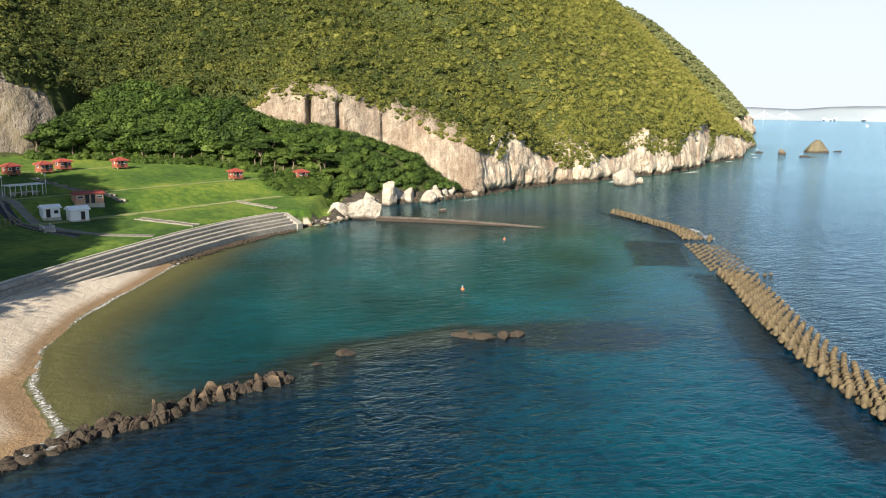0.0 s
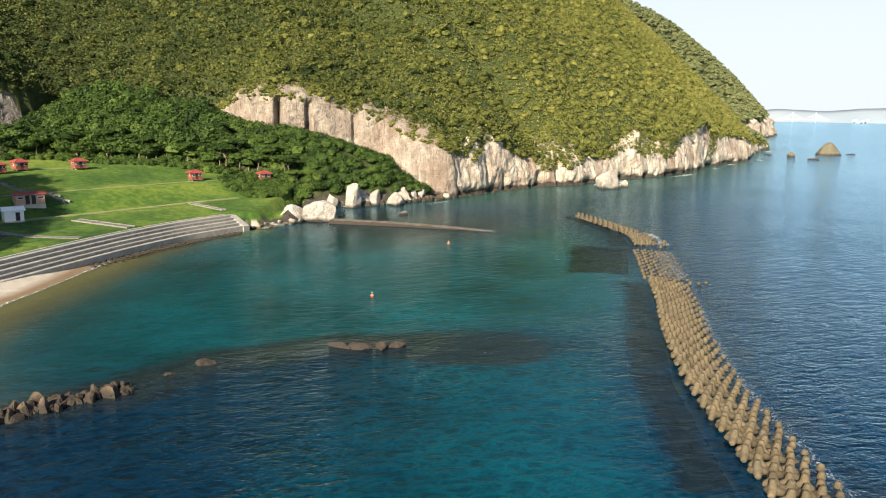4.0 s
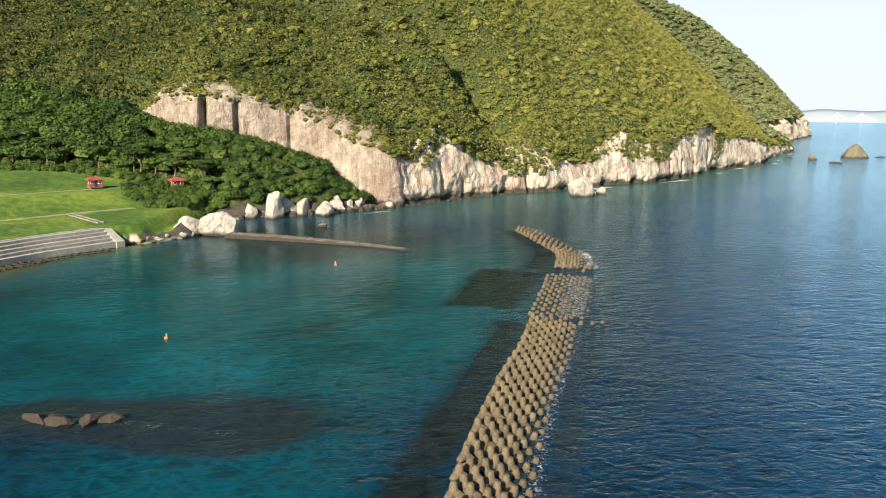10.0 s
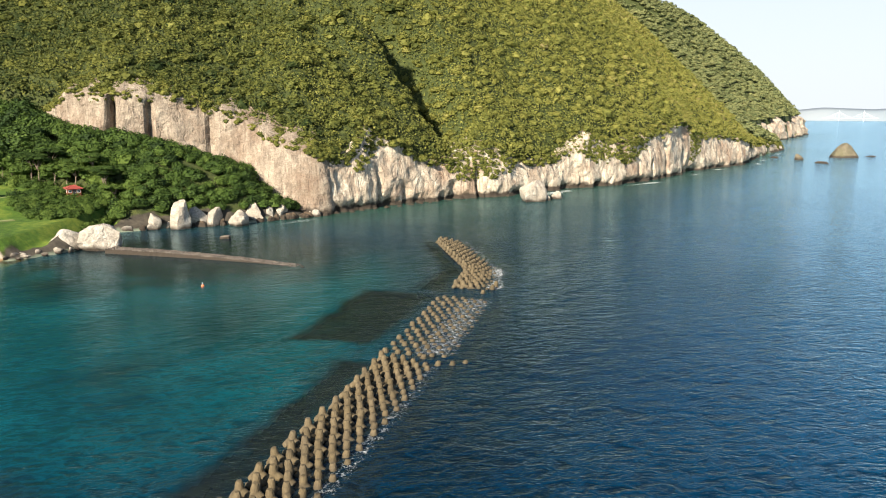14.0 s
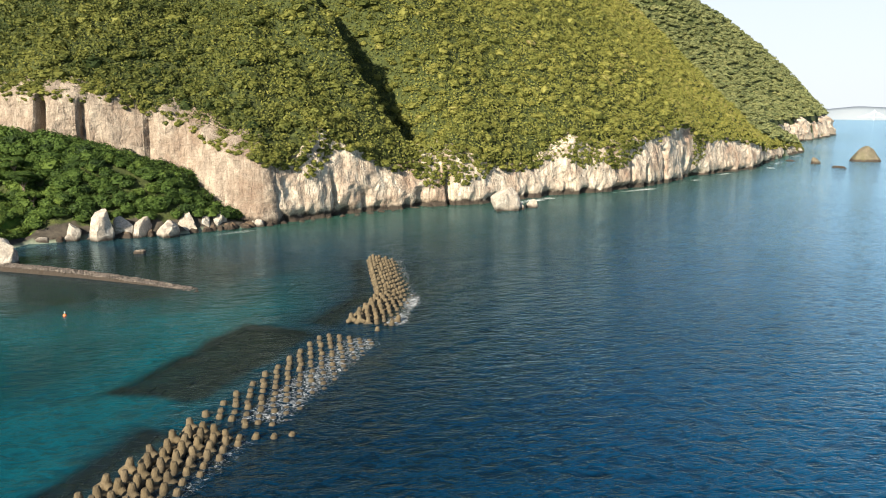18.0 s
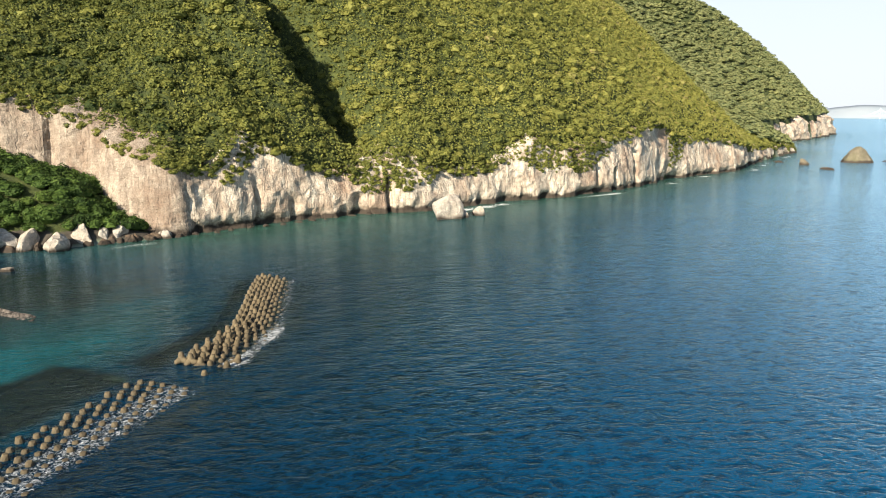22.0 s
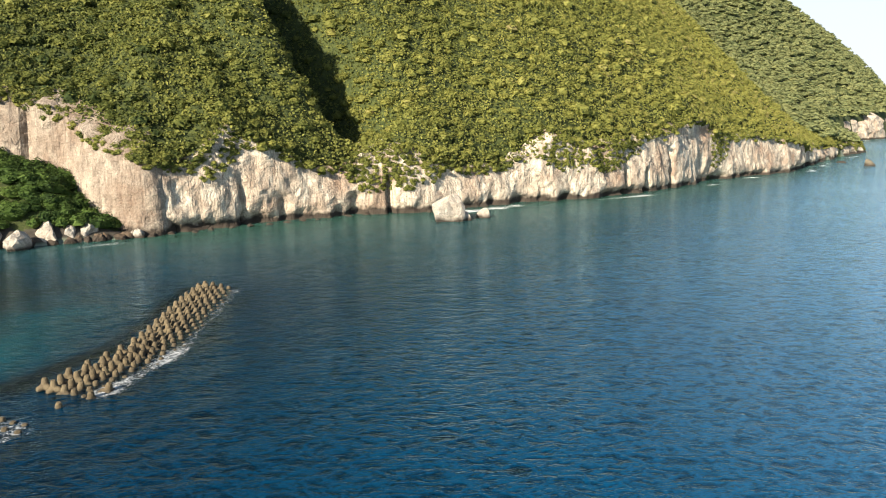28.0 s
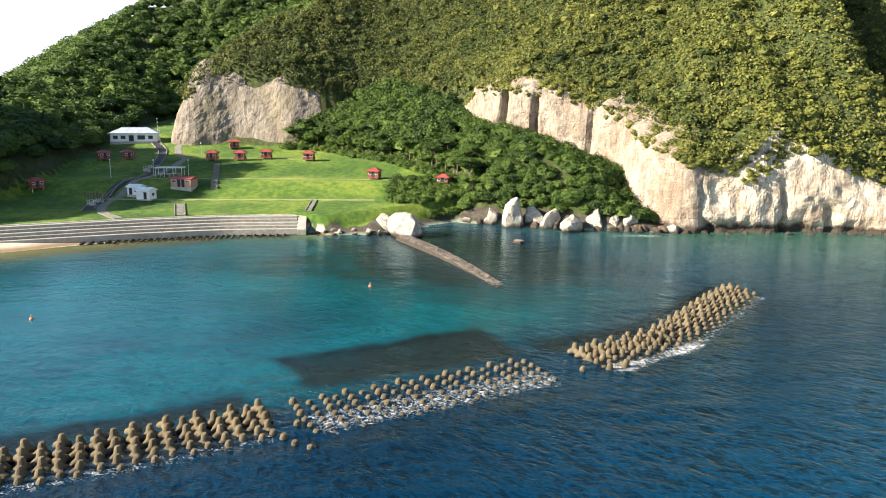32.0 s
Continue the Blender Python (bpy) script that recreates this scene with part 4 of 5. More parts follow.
# Deep green leaves put this valley side's shade into the colour.
scatter("valley_woods", np.stack([vx, vy, vh + 1.5], 1), rng.uniform(3.4, 5.6, len(vx)), T_HILL, M_LEAF2, "woods on the shaded valley side, shade put into dark green leaves", "woods", np.clip(rng.normal(0.5, 0.18, len(vx)), 0.02, 1))

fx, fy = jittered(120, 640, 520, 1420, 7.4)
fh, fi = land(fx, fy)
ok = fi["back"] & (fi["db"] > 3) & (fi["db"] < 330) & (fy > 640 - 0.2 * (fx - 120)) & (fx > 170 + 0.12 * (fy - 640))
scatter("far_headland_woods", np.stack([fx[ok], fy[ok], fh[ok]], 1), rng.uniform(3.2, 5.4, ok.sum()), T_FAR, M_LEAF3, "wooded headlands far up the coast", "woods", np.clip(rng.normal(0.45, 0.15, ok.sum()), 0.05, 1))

# ---- rocks ----


def rock_bm(seed, sx_, sy_, sz_, sharp=0.5, sub=3):
    """A boulder: a ball cut by flat planes, then roughened."""
    r = random.Random(seed)
    sharp = min(1.0, sharp + 0.25)
    bm = bmesh.new()
    bmesh.ops.create_icosphere(bm, subdivisions=sub, radius=1.0)
    planes = []
    for _ in range(11):
        n = Vector((r.gauss(0, 1), r.gauss(0, 1), r.gauss(0.1, 0.8))).normalized()
        planes.append((n, r.uniform(0.5, 0.82)))
    for v in bm.verts:
        c = v.co.copy()
        for n, dd in planes:
            over = c.dot(n) - dd
            if over > 0:
                c -= n * over * (0.55 + 0.45 * sharp)
        k = noise.fractal(c * 1.7 + Vector((seed, 0, 0)), 1.0, 2.0, 4) * 0.13
        k += noise.noise(c * 5.0 + Vector((0, seed, 0))) * 0.05
        c *= 1 + k
        v.co = Vector((c.x * sx_, c.y * sy_, c.z * sz_))
    return bm


def boulder(x, y, z, size, seed, material, label, name="boulder", sharp=0.6, turn=None, sub=3, group=""):
    ob = part(name, rock_bm(seed, *size, sharp, sub), material)
    ob.matrix_world = pose(x, y, z, 0, 0, seed * 47 % 360 if turn is None else turn)
    return tagged(ob, label, "rock", group)


boulder(-15.5, 207.5, 1.8, (5.6, 4.2, 4.4), 3, M_BOULDER, "huge pale rounded boulder at the root of the jetty", sharp=0.4, turn=20)
boulder(-22.5, 206.5, 2.0, (4.4, 2.6, 3.2), 14, M_BOULDER, "tilted pale slab of rock on the shore", sharp=0.9, turn=40)
boulder(-10.0, 237.6, 3.0, (3.48, 2.76, 6.72), 5, M_BOULDER, "tall upright pale rock standing on the shore", "standing_rock", turn=10)
boulder(-16.5, 236.0, 1.4, (2.04, 1.56, 3.6), 8, M_BOULDER, "pointed grey rock leaning on the shore", sharp=0.9)
boulder(-3.8, 244.8, 1.4, (3.84, 2.88, 4.08), 9, M_BOULDER, "pale angular boulder at the water's edge", sharp=0.8, group="shore boulders")
boulder(2.6, 245.0, 1.0, (4.08, 3.12, 3.12), 10, M_BOULDER, "brownish split boulder at the water's edge", sharp=0.7, group="shore boulders")
boulder(4.6, 252.4, 1.6, (4.08, 3.12, 4.08), 11, M_BOULDER, "broad pale boulder below green bushes", sharp=0.7, group="shore boulders")
boulder(8.0, 255.5, 1.0, (2.64, 2.28, 2.88), 12, M_BOULDER, "grey boulder below green bushes", group="shore boulders")
boulder(10.5, 259.0, 1.2, (3.12, 2.64, 3.6), 13, M_BOULDER, "pale pointed boulder near the cliff foot", group="shore boulders")
boulder(-8.0, 242.5, 1.8, (3.12, 2.4, 3.6), 15, M_BOULDER, "grey overhung boulder beneath bushes", group="shore boulders")
boulder(7.0, 223.2, 0.1, (1.5, 1.2, 0.95), 16, M_BOULDER, "small white-topped rock standing alone in the water", "lone_rock")
boulder(86.5, 309.5, 2.0, (5.4, 4.8, 7.0), 21, M_BOULDER, "great white rock standing in the sea off the cliff", "sea_rock", sharp=0.5, turn=30)
boulder(91.5, 312.5, 0.8, (2.4, 1.8, 2.7), 22, M_BOULDER, "split pale rock beside the great white rock", "sea_rock", sharp=0.9)
boulder(96.0, 317.5, 0.6, (2.8, 1.5, 2.3), 23, M_BOULDER, "pointed pale rock beside the great white rock", "sea_rock", sharp=0.9)
ir, ia, jf = grid(np.linspace(0.02, 1, 26), np.linspace(0, 2 * math.pi, 64))
ix, iy = ir * np.cos(ia) * 10.5, ir * np.sin(ia) * 8.5
iz = 12.6 * (1 - ir ** 1.7) * (1 + 0.25 * fbm(ix, iy, 7, 4, 6)) - 1.0 + fbm(ix, iy, 3.0, 3, 9) * 1.3
islet = raw_mesh("islet", np.stack([ix, iy, iz], 1), jf, M_ISLET)
islet.matrix_world = pose(330, 603, 0)
tagged(islet, "domed brown islet with a grassy top far out", "islet")
boulder(284, 570, 0.4, (4.2, 3.6, 4.0), 32, M_ISLET, "dark rounded skerry off the headland", "skerry", sharp=0.3)
boulder(285, 535, -0.2, (6.5, 3, 1.5), 33, M_REEF, "low dark skerry off the headland", "skerry", sharp=0.3)
boulder(277, 592, -0.2, (4, 2.2, 1.3), 34, M_REEF, "low dark skerry near the headland", "skerry", sharp=0.3)
boulder(356, 618, -0.6, (7, 4, 1.5), 35, M_REEF, "wave-washed low rock beyond the islet", "skerry", sharp=0.3)

ra = random.Random(5)
lane = spline(COAST[17:22], 0.8)
for p in np.vstack([lane[3::2], lane[4::3] + np.array([-1.6, 2.0])]):
    boulder(p[0] + ra.uniform(-1.2, 1.2), p[1] + ra.uniform(-1.0, 1.6), 0.2, (ra.uniform(0.9, 2.4), ra.uniform(0.9, 2.0), ra.uniform(0.8, 1.9)), ra.randint(100, 999), ra.choice((M_BOULDER, M_REEF, M_REEF)), "rough grey boulder at the foot of the wooded slope", sub=2, group="shore boulders")
lane2 = spline(COAST[21:26], 1.0)
for p in lane2[2::5]:
    boulder(p[0] + ra.uniform(0.2, 2.0), p[1] - ra.uniform(0.4, 1.6), 0.0, (ra.uniform(0.8, 1.8), ra.uniform(0.8, 1.5), ra.uniform(0.5, 1.1)), ra.randint(100, 999), M_REEF, "dark wet rock at the foot of the cliff", sub=2, group="cliff foot rocks")
lane3 = spline(COAST[12:16], 1.0)
for p in lane3[0::2]:
    for _ in range(5):
        boulder(p[0] - ra.uniform(-1.5, 5.0), p[1] + ra.uniform(-0.6, 2.5), ra.uniform(0.2, 0.9), (ra.uniform(0.45, 1.4), ra.uniform(0.4, 1.1), ra.uniform(0.35, 0.85)), ra.randint(100, 999), M_BOULDER, "pale broken rock heaped on the shore", sub=2, group="shore boulders")

# the ragged reef that closes the beach
reef_line = spline(np.array([(-38, 57), (-31.5, 65.3), (-26, 69.4), (-22.4, 74.2), (-15.4, 81.0)], float), 0.5)
for i in range(0, len(reef_line) - 1):
    p = reef_line[i]
    f = i / len(reef_line)
    low = 0.55 if f < 0.22 else 0.6 + 0.75 * max(0, math.sin((f - 0.22) * 4.0)) * ra.uniform(0.3, 1.3)
    for off in (ra.uniform(-1.3, -0.2), ra.uniform(0.2, 1.2)):
        boulder(p[0] + off * 0.7 + ra.uniform(-0.3, 0.3), p[1] - off * 0.8 + ra.uniform(-0.3, 0.3), low * 0.05, (ra.uniform(0.5, 1.25), ra.uniform(0.4, 0.9), low * ra.uniform(0.6, 1.35)), ra.randint(100, 999), M_REEF, "jagged brown reef rock rising from the sea", "reef_rock", sharp=1.0, sub=2, group="reef rocks")
for x, y, a, b, c in ((-9.8, 88.8, 1.5, 0.9, 0.7), (-12.8, 85.2, 0.8, 0.6, 0.35), (5.6, 96.6, 2.2, 1.0, 0.75), (8.6, 96.2, 2.0, 1.2, 0.85), (11.4, 96.8, 2.0, 1.0, 0.9), (13.4, 97.0, 1.4, 0.9, 0.7)):
    boulder(x, y, 0.0, (a, b, c), ra.randint(100, 999), M_REEF, "low dark reef rock awash in the bay", "reef_rock", sharp=0.9, group="reef rocks")

# ---- tetrapods ----


def tetra_bm(leg=1.0):
    """Four tapering legs grown out of one ball, as one closed skin."""
    bm = bmesh.new()
    bmesh.ops.create_icosphere(bm, subdivisions=3, radius=1.0)
    legs = [Vector((0, 0, 1))] + [Vector((0.9428 * math.cos(a), 0.9428 * math.sin(a), -0.3333)) for a in (0, 2.0944, 4.1888)]
    for v in bm.verts:
        d = v.co.normalized()
        c = max(d.dot(l) for l in legs)
        sn = math.sqrt(max(1e-6, 1 - c * c))
        side = 0.50 / (sn + 0.155 * c)
        tip = 1.10 / c
        r = min(side, tip) if c > 0.2 else 0.50
        over = max(0.0, 1 - abs(side - tip) / 0.3)
        v.co = d * (r - 0.05 * over) * leg
    return bm


def tetra_rows(line, row, pitch, count, drop, seed, base):
    """Poses of blocks laid in staggered rows across a line."""
    r = random.Random(seed)
    out = []
    d = np.gradient(line, axis=0)
    s = np.concatenate([[0], np.cumsum(np.hypot(*np.diff(line, axis=0).T))])
    n = int(s[-1] / row)
    for i in range(n + 1):
        k = min(int(np.searchsorted(s, i * row)), len(line) - 1)
        t = Vector((d[k][0], d[k][1], 0)).normalized()
        side = Vector((t.y, -t.x, 0))
        for j in range(count):
            w = (j - (count - 1) / 2) * pitch + (pitch / 2 if i % 2 else 0) - pitch / 4
            f = j / (count - 1)
            p = Vector((line[k][0], line[k][1], 0)) + side * w + t * r.uniform(-0.12, 0.12)
            z = base - drop * f ** 1.3 + r.uniform(-0.1, 0.1) - (0.15 if i % 2 else 0)
            yaw = math.degrees(math.atan2(side.y, side.x)) + (60 if i % 2 else 0) + r.uniform(-9, 9)
            out.append(pose(p.x, p.y, z, r.uniform(-8, 8), r.uniform(-8, 8) + 6 * f, yaw))
    return out


first = part("tetrapod", tetra_bm(0.88), M_TETRA)
tagged(first, "ochre-stained concrete tetrapod in a staggered breakwater row", "tetrapod", "breakwater tetrapods")
rows_s = tetra_rows(LINE_S, 1.55, 1.36, 5, 0.95, 2, 0.60)
first.matrix_world = rows_s[0]
for m in rows_s[1:]:
    copy_thing(first, m)


def tetra_mass(name, poses, label, leg=0.94, material=M_TETRA, kind="stuff"):
    bm = tetra_bm(leg)
    me0 = bpy.data.meshes.new("t")
    bm.to_mesh(me0)
    bm.free()
    me0.calc_loop_triangles()
    v0 = np.array([v.co for v in me0.vertices])
    f0 = np.array([t.vertices for t in me0.loop_triangles])
    bpy.data.meshes.remove(me0)
    V = [v0 @ np.array(m.to_3x3()).T + np.array(m.translation) for m in poses]
    F = [f0 + len(v0) * i for i in range(len(poses))]
    return tagged(raw_mesh(name, np.vstack(V), np.vstack(F), material), label, "breakwater", kind=kind)


tetra_mass("outer_breakwater_tetrapods", tetra_rows(LINE_N, 1.55, 1.36, 5, 1.35, 4, 0.52), "far breakwater of ochre tetrapods above the water")
tetra_mass("sunken_breakwater_tetrapods", tetra_rows(LINE_M, 1.55, 1.55, 6, 0.35, 6, -0.60), "low breakwater of tetrapods awash in foam", leg=1.06)
ex = [pose(*p, 10, 5, a) for p, a in (((66.8, 136.2, -0.55), 10), ((65.0, 135.8, -0.4), 60), ((68.4, 137.0, -0.65), 0), ((63.0, 138.3, -0.5), 40), ((72.6, 178.2, 0.0), 70), ((72.0, 176.0, -0.15), 20), ((70.3, 173.0, -0.4), 20))]
tetra_mass("stray_tetrapods", ex, "stray tetrapods between the breakwaters")

# blocks laid under water beside the breakwaters
M_SUNK = simple("weedy_sunken_stone", (0.008, 0.010, 0.008), (0.022, 0.024, 0.018), 0.6, 0.95, 0.6, 0.1)


def sunk_blocks(name, quad, nu, nv, z, label, seed):
    r = random.Random(seed)
    bm = bmesh.new()
    a, b, c, d = [Vector((*p, 0)) for p in quad]
    for i in range(nu):
        for j in range(nv):
            u, v = (i + 0.5) / nu, (j + 0.5) / nv
            p = (a * (1 - u) + b * u) * (1 - v) + (d * (1 - u) + c * u) * v
            s = 0.5 * max((b - a).length / nu, 0.9)
            w = 0.5 * max((d - a).length / nv, 0.9)
            hh = r.uniform(0.2, 0.55)
            box(bm, p.x - w * 1.05, p.y - s * 1.02, z - 0.8, p.x + w * 1.05, p.y + s * 1.02, z + hh)
    ob = part(name, bm, M_SUNK)
    return tagged(ob, label, "breakwater", kind="stuff")


for i, (q, nu, nv) in enumerate(SUNK):
    if i:
        sunk_blocks("sunken_rubble", q, nu, nv, -1.2, "dark rubble apron under the water beside the breakwater", nu)
    else:
        sunk_blocks("sunken_block_mat", q, nu, nv, -1.3, "dark weedy blocks laid under the clear water", 1)

# ---- jetty ----
jetty = empty("stone_jetty", pose(0, 0, 0), "low masonry jetty running out from the pale boulder", "jetty")
J0, J1 = Vector((-12.0, 204.0, 0)), Vector((33.0, 193.0, 0))
jd = (J1 - J0).normalized()
jn = Vector((-jd.y, jd.x, 0))
rj = random.Random(12)
bm = bmesh.new()
n_j = 60
prev = None
for i in range(n_j + 1):
    f = i / n_j
    p = J0.lerp(J1, f) + jn * (1.1 * math.sin(f * 3.0) + rj.uniform(-0.08, 0.08))
    h = 0.9 - 1.0 * f ** 2.0
    w = 1.6 - 0.5 * f
    ring = [bm.verts.new(p + jn * a + Vector((0, 0, z))) for a, z in ((-w - 0.9, -2.2), (-w, h - 0.12), (-w + 0.25, h), (w - 0.25, h), (w, h - 0.12), (w + 0.9, -2.2))]
    if prev:
        for a in range(5):
            bm.faces.new((prev[a], prev[a + 1], ring[a + 1], ring[a]))
    else:
        bm.faces.new(ring)
    prev = ring
bm.faces.new(list(reversed(prev)))
part("core", bm, M_REEF, jetty)
stone_meshes = []
for k in range(8):
    b = rock_bm(700 + k, 0.52, 0.42, 0.22, 0.8, 1)
    me = bpy.data.meshes.new("stone")
    b.to_mesh(me)
    b.free()
    me.materials.append(M_JETTY)
    stone_meshes.append(me)
for i in range(66):
    f = (i + 0.5) / 66
    for j in range(4):
        p = J0.lerp(J1, f) + jn * (1.1 * math.sin(f * 3.0) + (j - 1.5) * (0.78 - 0.22 * f) + rj.uniform(-0.12, 0.12)) + jd * rj.uniform(-0.1, 0.1)
        ob = new("stone", stone_meshes[(i * 5 + j * 3) % 8])
        ob.parent = jetty
        ob.matrix_local = pose(p.x, p.y, 0.88 - 1.0 * f ** 2.0 + rj.uniform(-0.04, 0.08), rj.uniform(-8, 8), rj.uniform(-8, 8), rj.uniform(0, 360))
for i in range(9):
    boulder(30 + i * 0.55 + rj.uniform(-0.6, 0.6), 192.6 + rj.uniform(-1.2, 1.6), -0.25, (rj.uniform(0.5, 0.9), rj.uniform(0.5, 0.8), rj.uniform(0.3, 0.55)), 900 + i, M_REEF, "dark wet stone scattered off the jetty's end", "jetty_stone", sub=2, group="jetty end stones")

# ---- stepped revetment along the beach ----
revet = empty("revetment", pose(0, 0, 0), "pale concrete stepped revetment along the beach", "revetment", kind="structure")
rl = REVET_TOP[(REVET_TOP[:, 1] > 50)]
rd = np.gradient(rl, axis=0)
rd /= np.hypot(rd[:, 0], rd[:, 1])[:, None]
rn = np.stack([rd[:, 1], -rd[:, 0]], 1)
TREAD = 1.05
for tier in range(5):
    z1 = 3.95 - 0.62 * tier
    for a in range(0, len(rl) - 1, 8):
        b = min(a + 8, len(rl) - 1)
        bm = bmesh.new()
        prev = None
        for k in range(a, b + 1):
            end = 0.02 if k == a else -0.02 if k == b else 0
            base = rl[k] + rd[k] * end
            o0, o1 = rn[k] * TREAD * (tier - 0.06), rn[k] * TREAD * (tier + 1)
            pts = [(*(base + o0), z1 - 1.4), (*(base + o0), z1), (*(base + o1 - rn[k] * 0.06), z1), (*(base + o1), z1 - 0.06), (*(base + o1), z1 - 1.4)]
            ring = [bm.verts.new(p) for p in pts]
            if prev:
                for q in range(4):
                    bm.faces.new((prev[q], ring[q], ring[q + 1], prev[q + 1]))
            else:
                bm.faces.new(list(reversed(ring)))
            prev = ring
        bm.faces.new(prev)
        part("step", bm, M_STEP_DARK if tier in (1, 3) else M_STEP_LIGHT, revet)
# end slab where the steps meet the rocks
e0 = rl[-1]
bm = bmesh.new()
box(bm, -1.0, -5.6, -2.2, 1.1, 0.2, 0.25, 0.05)
for v in bm.verts:
    v.co.z += 3.9 + 0.5 * min(0, v.co.y) if v.co.z > -1 else 1.2
slab = part("end_slab", bm, M_STEP_LIGHT, revet)
slab.matrix_local = pose(e0[0] + rd[-1][0] * 1.1, e0[1] + rd[-1][1] * 1.1, 0, 0, 0, math.degrees(math.atan2(rn[-1][1], rn[-1][0])) + 90)
# a wall coping behind the top step
bm = bmesh.new()
prev = None
for k in range(len(rl)):
    ring = [bm.verts.new((*(rl[k] - rn[k] * o), z)) for o, z in ((0.10, 2.5), (0.10, 4.15), (0.5, 4.15), (0.5, 2.5))]
    if prev:
        for q in range(3):
            bm.faces.new((prev[q], ring[q], ring[q + 1], prev[q + 1]))
    prev = ring
part("coping", bm, M_CONCRETE, revet)

# dark shingle at the foot of the steps
pebble = random.Random(3)
bm = bmesh.new()
foot_line = (rl + rn * (TREAD * 5 + 1.6))[(rl[:, 1] > 143) & (rl[:, 1] < 187)]
for p in np.repeat(foot_line, 3, axis=0):
    for _ in range(6):
        o = pebble.gauss(0.3, 0.75)
        s = pebble.uniform(0.16, 0.42)
        r = bmesh.ops.create_icosphere(bm, subdivisions=1, radius=s)
        for v in r["verts"]:
            v.co = Vector((v.co.x * pebble.uniform(0.8, 1.2) + p[0] - o, v.co.y * pebble.uniform(0.8, 1.2) + p[1] + pebble.uniform(-0.02, 0.02) + o * 0.6, v.co.z * 0.7 + 0.15))
tagged(part("shingle", bm, M_REEF), "band of dark cobbles at the foot of the steps", "shingle", kind="stuff")

# ---- the meadow: paths, stairs, stream ----


def ground_z(x, y):
    return float(land(np.array([x]), np.array([y]))[0][0])


def strip(name, pts, width, material, label, category, lift=0.07, kind="structure", thick=0.25):
    """A ribbon with thickness laid over the ground."""
    l = spline(np.array(pts, float), 1.0)
    d = np.gradient(l, axis=0)
    d /= np.hypot(d[:, 0], d[:, 1])[:, None]
    n = np.stack([-d[:, 1], d[:, 0]], 1)
    w = width / 2 * (1 + 0.12 * np.sin(l[:, 0] * 0.9 + l[:, 1] * 0.4))[:, None]
    A, B = l + n * w, l - n * w
    Z = np.max([land(P[:, 0], P[:, 1])[0] for P in (A, l, B)], axis=0) + lift
    bm = bmesh.new()
    prev = None
    for a, b, z in zip(A, B, Z):
        ring = [bm.verts.new(v) for v in ((*a, z - thick), (*a, z), (*b, z), (*b, z - thick))]
        if prev:
            for k in range(3):
                bm.faces.new((prev[k], ring[k], ring[k + 1], prev[k + 1]))
        prev = ring
    return tagged(part(name, bm, material), label, category, kind=kind)


strip("lower_path", [(-84, 157), (-72, 172.5), (-61, 187), (-50, 203), (-41, 215)], 2.2, M_PATH, "worn grassy path across the lower meadow", "path")
strip("upper_path", [(-98, 167), (-85, 184), (-70, 205), (-58, 221), (-48, 232)], 1.2, M_PATH, "narrow worn path along a meadow terrace", "path")
strip("hut_path", [(-118, 192), (-113, 199), (-104, 212), (-93, 222)], 1.0, M_PATH, "narrow worn path beside the row of huts", "path")
strip("paved_path", [(-56, 152.5), (-66, 151.5), (-75, 154), (-84, 160), (-94, 169), (-106, 182.5), (-116, 190), (-128, 192), (-142, 196.5), (-156, 205)], 2.2, M_PAVED, "pale paved path climbing beside the stream", "path")
strip("stream_bed", [(-70, 149), (-78, 152.5), (-90, 160.5), (-98, 170), (-111, 179), (-124, 184.5), (-138, 189.5), (-152, 192), (-170, 196)], 2.4, M_DARK, "dark narrow stream in a walled channel", "stream", lift=0.05)
for side in (-1.6, 1.6):
    strip("channel_wall", [(-70 + side * 0.4, 149 - side), (-78 + side * 0.5, 152.5 - side), (-90 + side * 0.65, 160.5 - side * 0.75), (-98 + side * 0.6, 170 - side * 0.7), (-111 + side * 0.4, 179 - side), (-124 + side * 0.35, 184.5 - side), (-138 + side * 0.3, 189.5 - side), (-152, 192 - side), (-170, 196 - side)], 0.35, M_PAVED, "concrete wall of the stream channel", "channel wall", lift=0.3, thick=0.7)


def stairs(a, b, width, label):
    a, b = Vector((*a, 0)), Vector((*b, 0))
    d = (b - a).normalized()
    n = max(5, int((b - a).length / 0.8))
    root = empty("stairway", pose(a.x, a.y, 0, 0, 0, math.degrees(math.atan2(d.y, d.x))), label, "stairs", kind="structure")
    ln = (b - a).length / n
    for i in range(n):
        p = a.lerp(b, (i + 0.5) / n)
        z = ground_z(p.x, p.y)
        part("step", bm_box(i * ln, -width / 2, z - 0.4, (i + 1) * ln - 0.05, width / 2, z + 0.12, bevel=0.02), M_PAVED, root)
    for s in (-1, 1):
        for i in range(0, n, 4):
            m = min(4, n - i)
            p = a.lerp(b, (i + m * 0.5) / n)
            z = ground_z(p.x, p.y)
            part("kerb", bm_box(i * ln, s * width / 2 - 0.12, z - 0.6, (i + m) * ln - 0.03, s * width / 2 + 0.12, z + 0.28, bevel=0.02), M_PAVED, root)


stairs((-51, 165.5), (-66, 170.5), 2.4, "grey concrete stairs from the revetment to the meadow")
stairs((-74, 183), (-102, 195), 1.6, "grey concrete stairs up the meadow terraces")
stairs((-38.5, 193.5), (-51, 202), 1.4, "narrow concrete stairs beside the shore rocks")

# ---- buildings ----


